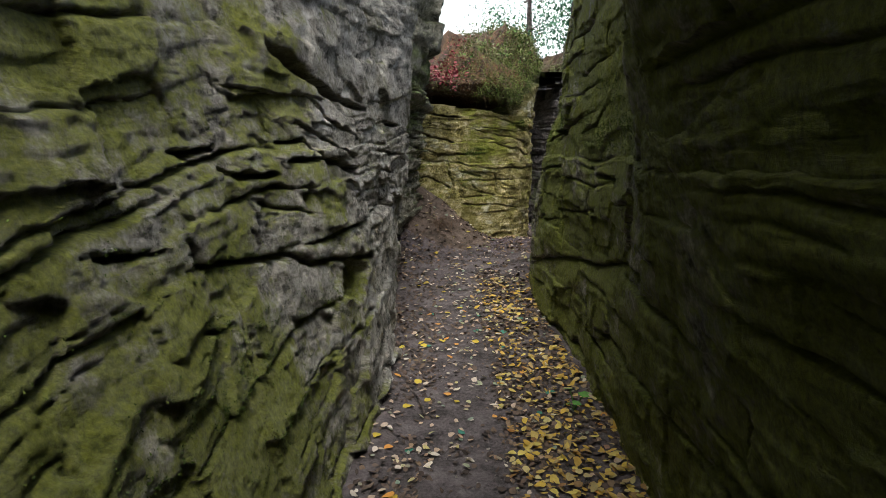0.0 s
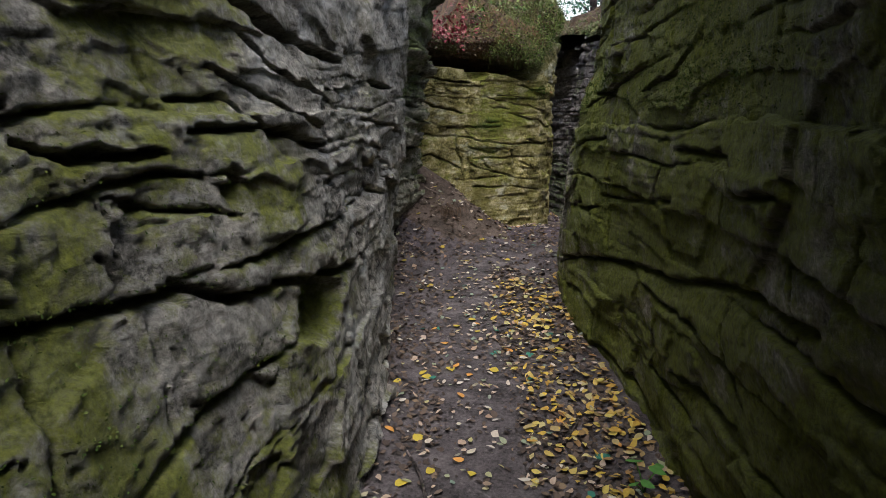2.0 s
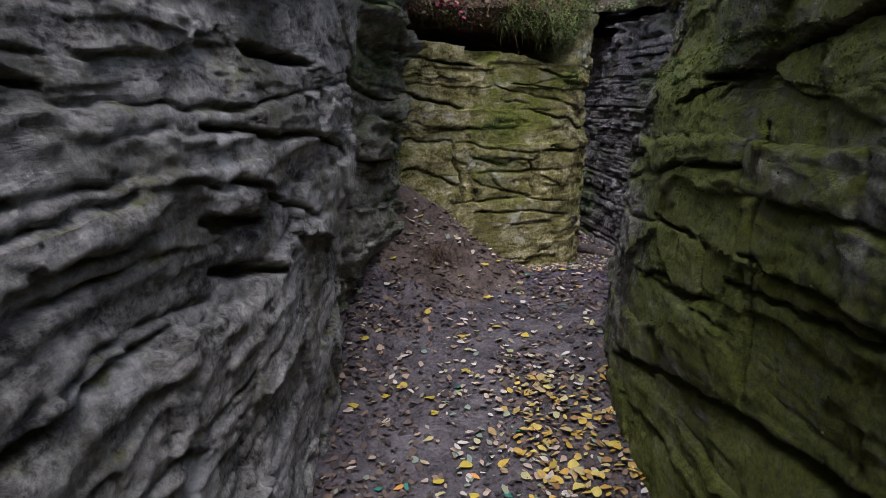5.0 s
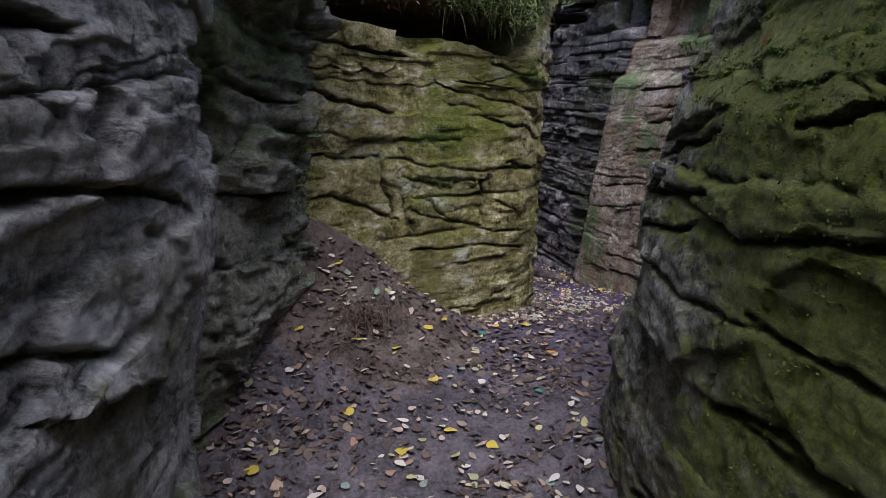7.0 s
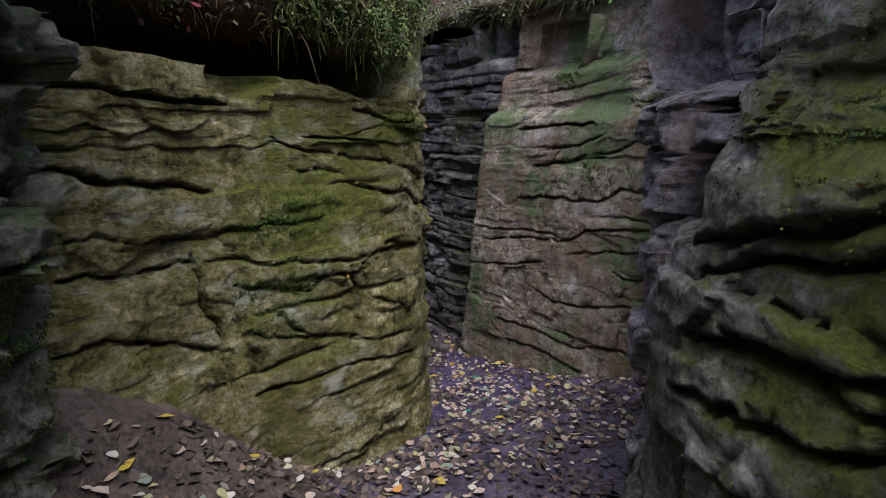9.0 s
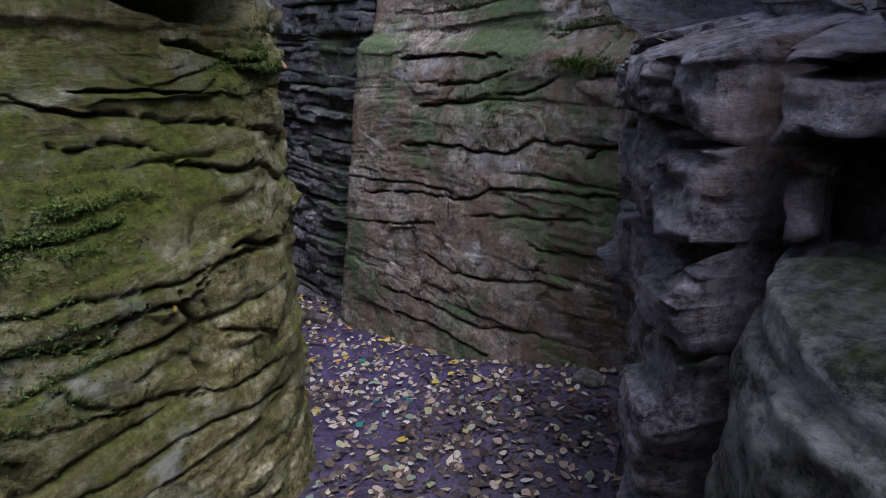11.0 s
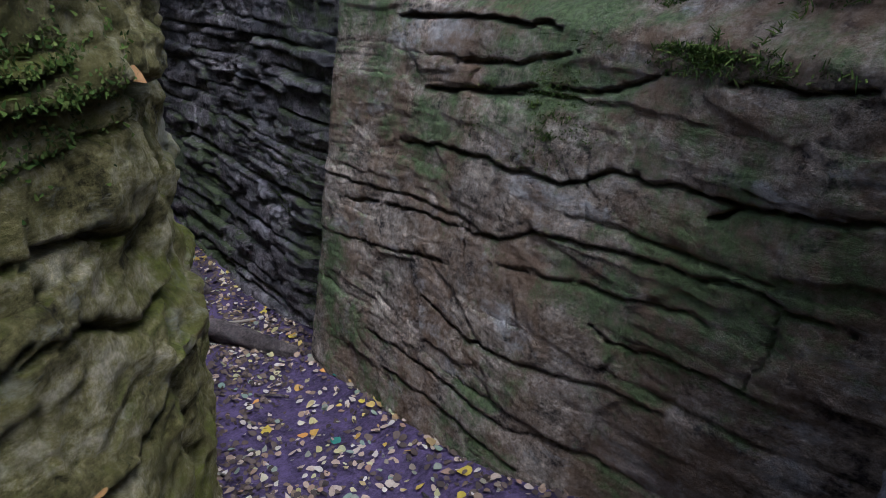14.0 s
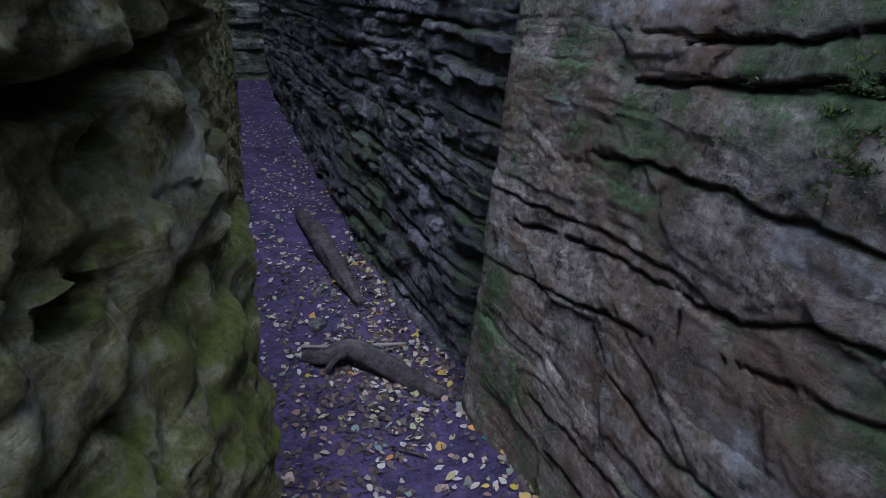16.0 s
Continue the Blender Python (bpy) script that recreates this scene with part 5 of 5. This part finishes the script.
log = new("fallen_log", tube([g(1.42, 12.75, 0.03), g(1.52, 12.2, 0.05), g(1.60, 11.7, 0.05), g(1.70, 11.2, 0.02)], [0.05, 0.075, 0.07, 0.03], BARK, "fallen_log", rng, 14, 0.03, 0.3))
tagged(log, "weathered split log lying along the path", "log")
ridge = new("split_ridge", tube([g(1.50, 12.1, 0.10), g(1.56, 11.75, 0.11), g(1.63, 11.4, 0.07)], [0.015, 0.022, 0.012], BARK, "split_ridge", rng, 8, 0.03, 0.3))
ridge.parent = log
tagged(new("stick", tube([g(1.28, 10.84, 0.015), g(1.55, 10.74, 0.03), g(1.90, 10.66, 0.02)], [0.010, 0.013, 0.009], plain("pale_wood", (0.32, 0.27, 0.22), 0.8), "stick", rng, 8, 0.03, 0.2)), "straight pale stick lying across the path", "stick")
for pts in ([(1.60, 10.9), (1.66, 11.2)], [(1.22, 11.0), (1.3, 11.35)], [(1.86, 8.35), (1.9, 8.5)], [(0.5, 3.6), (0.62, 3.85)], [(-0.1, 3.2), (-0.2, 3.55)], [(1.62, 9.75), (1.76, 9.62)]):
    a, b = pts
    tagged(new("twig", tube([g(*a, 0.012), g((a[0] + b[0]) / 2 + 0.01, (a[1] + b[1]) / 2, 0.02), g(*b, 0.01)], [0.006, 0.007, 0.004], BARK, "twig", rng, 6, 0.03, 0.2)), "thin brown twig lying on the soil", "twig", "twigs on the path")


def stone_mesh(name, size, mat, seed):
    bm = bmesh.new()
    bmesh.ops.create_icosphere(bm, subdivisions=3, radius=1)
    for v in bm.verts:
        c = v.co.copy()
        v.co *= 1 + 0.22 * noise.noise(c * 1.3 + Vector((seed, 0, 0))) + 0.10 * noise.noise(c * 3.1 + Vector((0, seed, 0)))
        for k in range(3):
            lim = 0.72 + 0.1 * k
            v.co[k] = max(-lim, min(lim, v.co[k]))
        v.co = Vector((v.co.x * size[0], v.co.y * size[1], v.co.z * size[2]))
    me = bpy.data.meshes.new(name)
    bm.to_mesh(me)
    bm.free()
    me.materials.append(mat)
    return me


for (x, y, up, size, text) in ((1.40, 11.05, 0.03, (0.07, 0.05, 0.04), "grey angular stone half sunk in the path"), (1.45, 11.45, 0.025, (0.04, 0.03, 0.03), "pale broken stone lying on the path"),
                               (1.54, 11.42, 0.02, (0.06, 0.02, 0.02), "pale elongated stone lying on the path"), (2.25, 7.62, 0.02, (0.09, 0.06, 0.04), "grey angular stone at the foot of the rock"),
                               (-0.36, 4.0, 0.03, (0.06, 0.09, 0.05), "grey stone at the foot of the rock wall")):
    ob = new("stone", stone_mesh("stone", size, STONE, x * 7 + y))
    ob.location = g(x, y, up * 0.6)
    ob.rotation_euler = (0.1, 0.05, x * 5)
    tagged(ob, text, "stone", "loose stones")
peb = scatter(700, -0.6, 2.5, 1.0, 14, lambda x, y: inside(x, y) * clump(x, y, 43), rng)
unit = np.array([(1, 0, 0), (-1, 0, 0), (0, 1, 0), (0, -1, 0), (0, 0, 1), (0, 0, -1)], float)
pv = (unit[None] * rng.uniform(0.5, 1, (700, 6, 1)) + rng.normal(0, 0.15, (700, 6, 3))) * rng.uniform(0.004, 0.016, 700)[:, None, None] + peb[:, None]
pf = (np.array([(0, 2, 4), (2, 1, 4), (1, 3, 4), (3, 0, 4), (2, 0, 5), (1, 2, 5), (3, 1, 5), (0, 3, 5)])[None] + 6 * np.arange(700)[:, None, None]).reshape(-1, 3)
tagged(new("gravel", mesh_from("gravel", pv.reshape(-1, 3), pf, STONE, False)), "small grey stone chips trodden into the path", "gravel", kind="stuff")

# young plant at the foot of the mossy rock
plant = new("young_plant")
plant.location = g(0.74, 3.22)
tagged(plant, "young plant with broad bright green leaves among fallen leaves", "plant")
pm = plain("fresh_green", (0.10, 0.26, 0.05))
for k, (dx, dy, h, size, az) in enumerate(((0.05, 0.0, 0.10, 0.075, 10), (-0.03, 0.03, 0.12, 0.08, 150), (0.0, -0.05, 0.07, 0.07, 260), (0.07, 0.04, 0.09, 0.06, 60), (-0.05, -0.03, 0.06, 0.055, 210))):
    st = new("stem", tube([(0, 0, 0), (dx * 0.4, dy * 0.4, h * 0.6), (dx, dy, h)], [0.003, 0.0025, 0.002], pm, "stem", rng, 6, 0.01, 0.1))
    st.parent = plant
    lf = new("leaf", leaf_mesh("leaf", np.zeros((1, 3)), [size], pm, rng, 0.1))
    lf.parent = plant
    lf.matrix_basis = pose(dx, dy, h, 15, 10, az)

# dry root tuft on the soil mound
tuft_at = np.array(g(-0.05, 6.62))
tp = tuft_at + rng.normal(0, 0.05, (420, 3)) * (1.6, 0.6, 0.5) + (0, 0, 0.02)
tagged(new("dry_root_tuft", blades(tp, np.tile((0.05, -0.5, 0.1), (420, 1)), rng.uniform(0.05, 0.14, 420), 0.0018, ROOTS, "dry_root_tuft", rng, 0.9, 0.5)), "tuft of dry brown roots hanging from the soil mound", "root tuft", kind="stuff")


# ---- trees beyond the bank ----
def tree(x, y, z, h, seed, crown_r):
    r = np.random.RandomState(seed)
    t = new("tree")
    t.location = (x, y, z)
    tagged(t, "slim woodland tree with thin autumn foliage", "tree", "trees beyond the bank")
    tr = new("trunk", tube([(0, 0, -0.3), (0.1 * r.randn(), 0.1, h * 0.35), (0.2 * r.randn(), 0.1, h * 0.7), (0.3 * r.randn(), 0, h)], [0.13, 0.10, 0.07, 0.02], BARK, "trunk", r, 8, 0.2, 0.2))
    tr.parent = t
    spots = []
    for k in range(10):
        a, b = r.uniform(0, 6.28), h * r.uniform(0.02, 0.9)
        d = np.array((np.cos(a), np.sin(a), 0.5)) * crown_r * r.uniform(0.5, 1.0)
        lb = new("limb", tube([(0, 0, b), tuple(d * 0.5 + (0, 0, b)), tuple(d + (0, 0, b + 0.1))], [0.035, 0.02, 0.006], BARK, "limb", r, 6, 0.2, 0.2))
        lb.parent = t
        spots.append(d * r.uniform(0.3, 1.1, (420, 1)) + (0, 0, b) + r.normal(0, 0.32, (420, 3)))
    spots = np.vstack(spots)
    cr = new("crown", leaf_mesh("crown", spots, r.uniform(0.05, 0.11, len(spots)), TREE_LEAVES, r, 1.2))
    cr.parent = t


for k, (x, y) in enumerate(((3.7, 17.5), (2.6, 21.0), (5.0, 20.0))):
    tree(x, y, 2.9, 5.0 + 0.7 * (k % 3), 100 + k, 1.5)
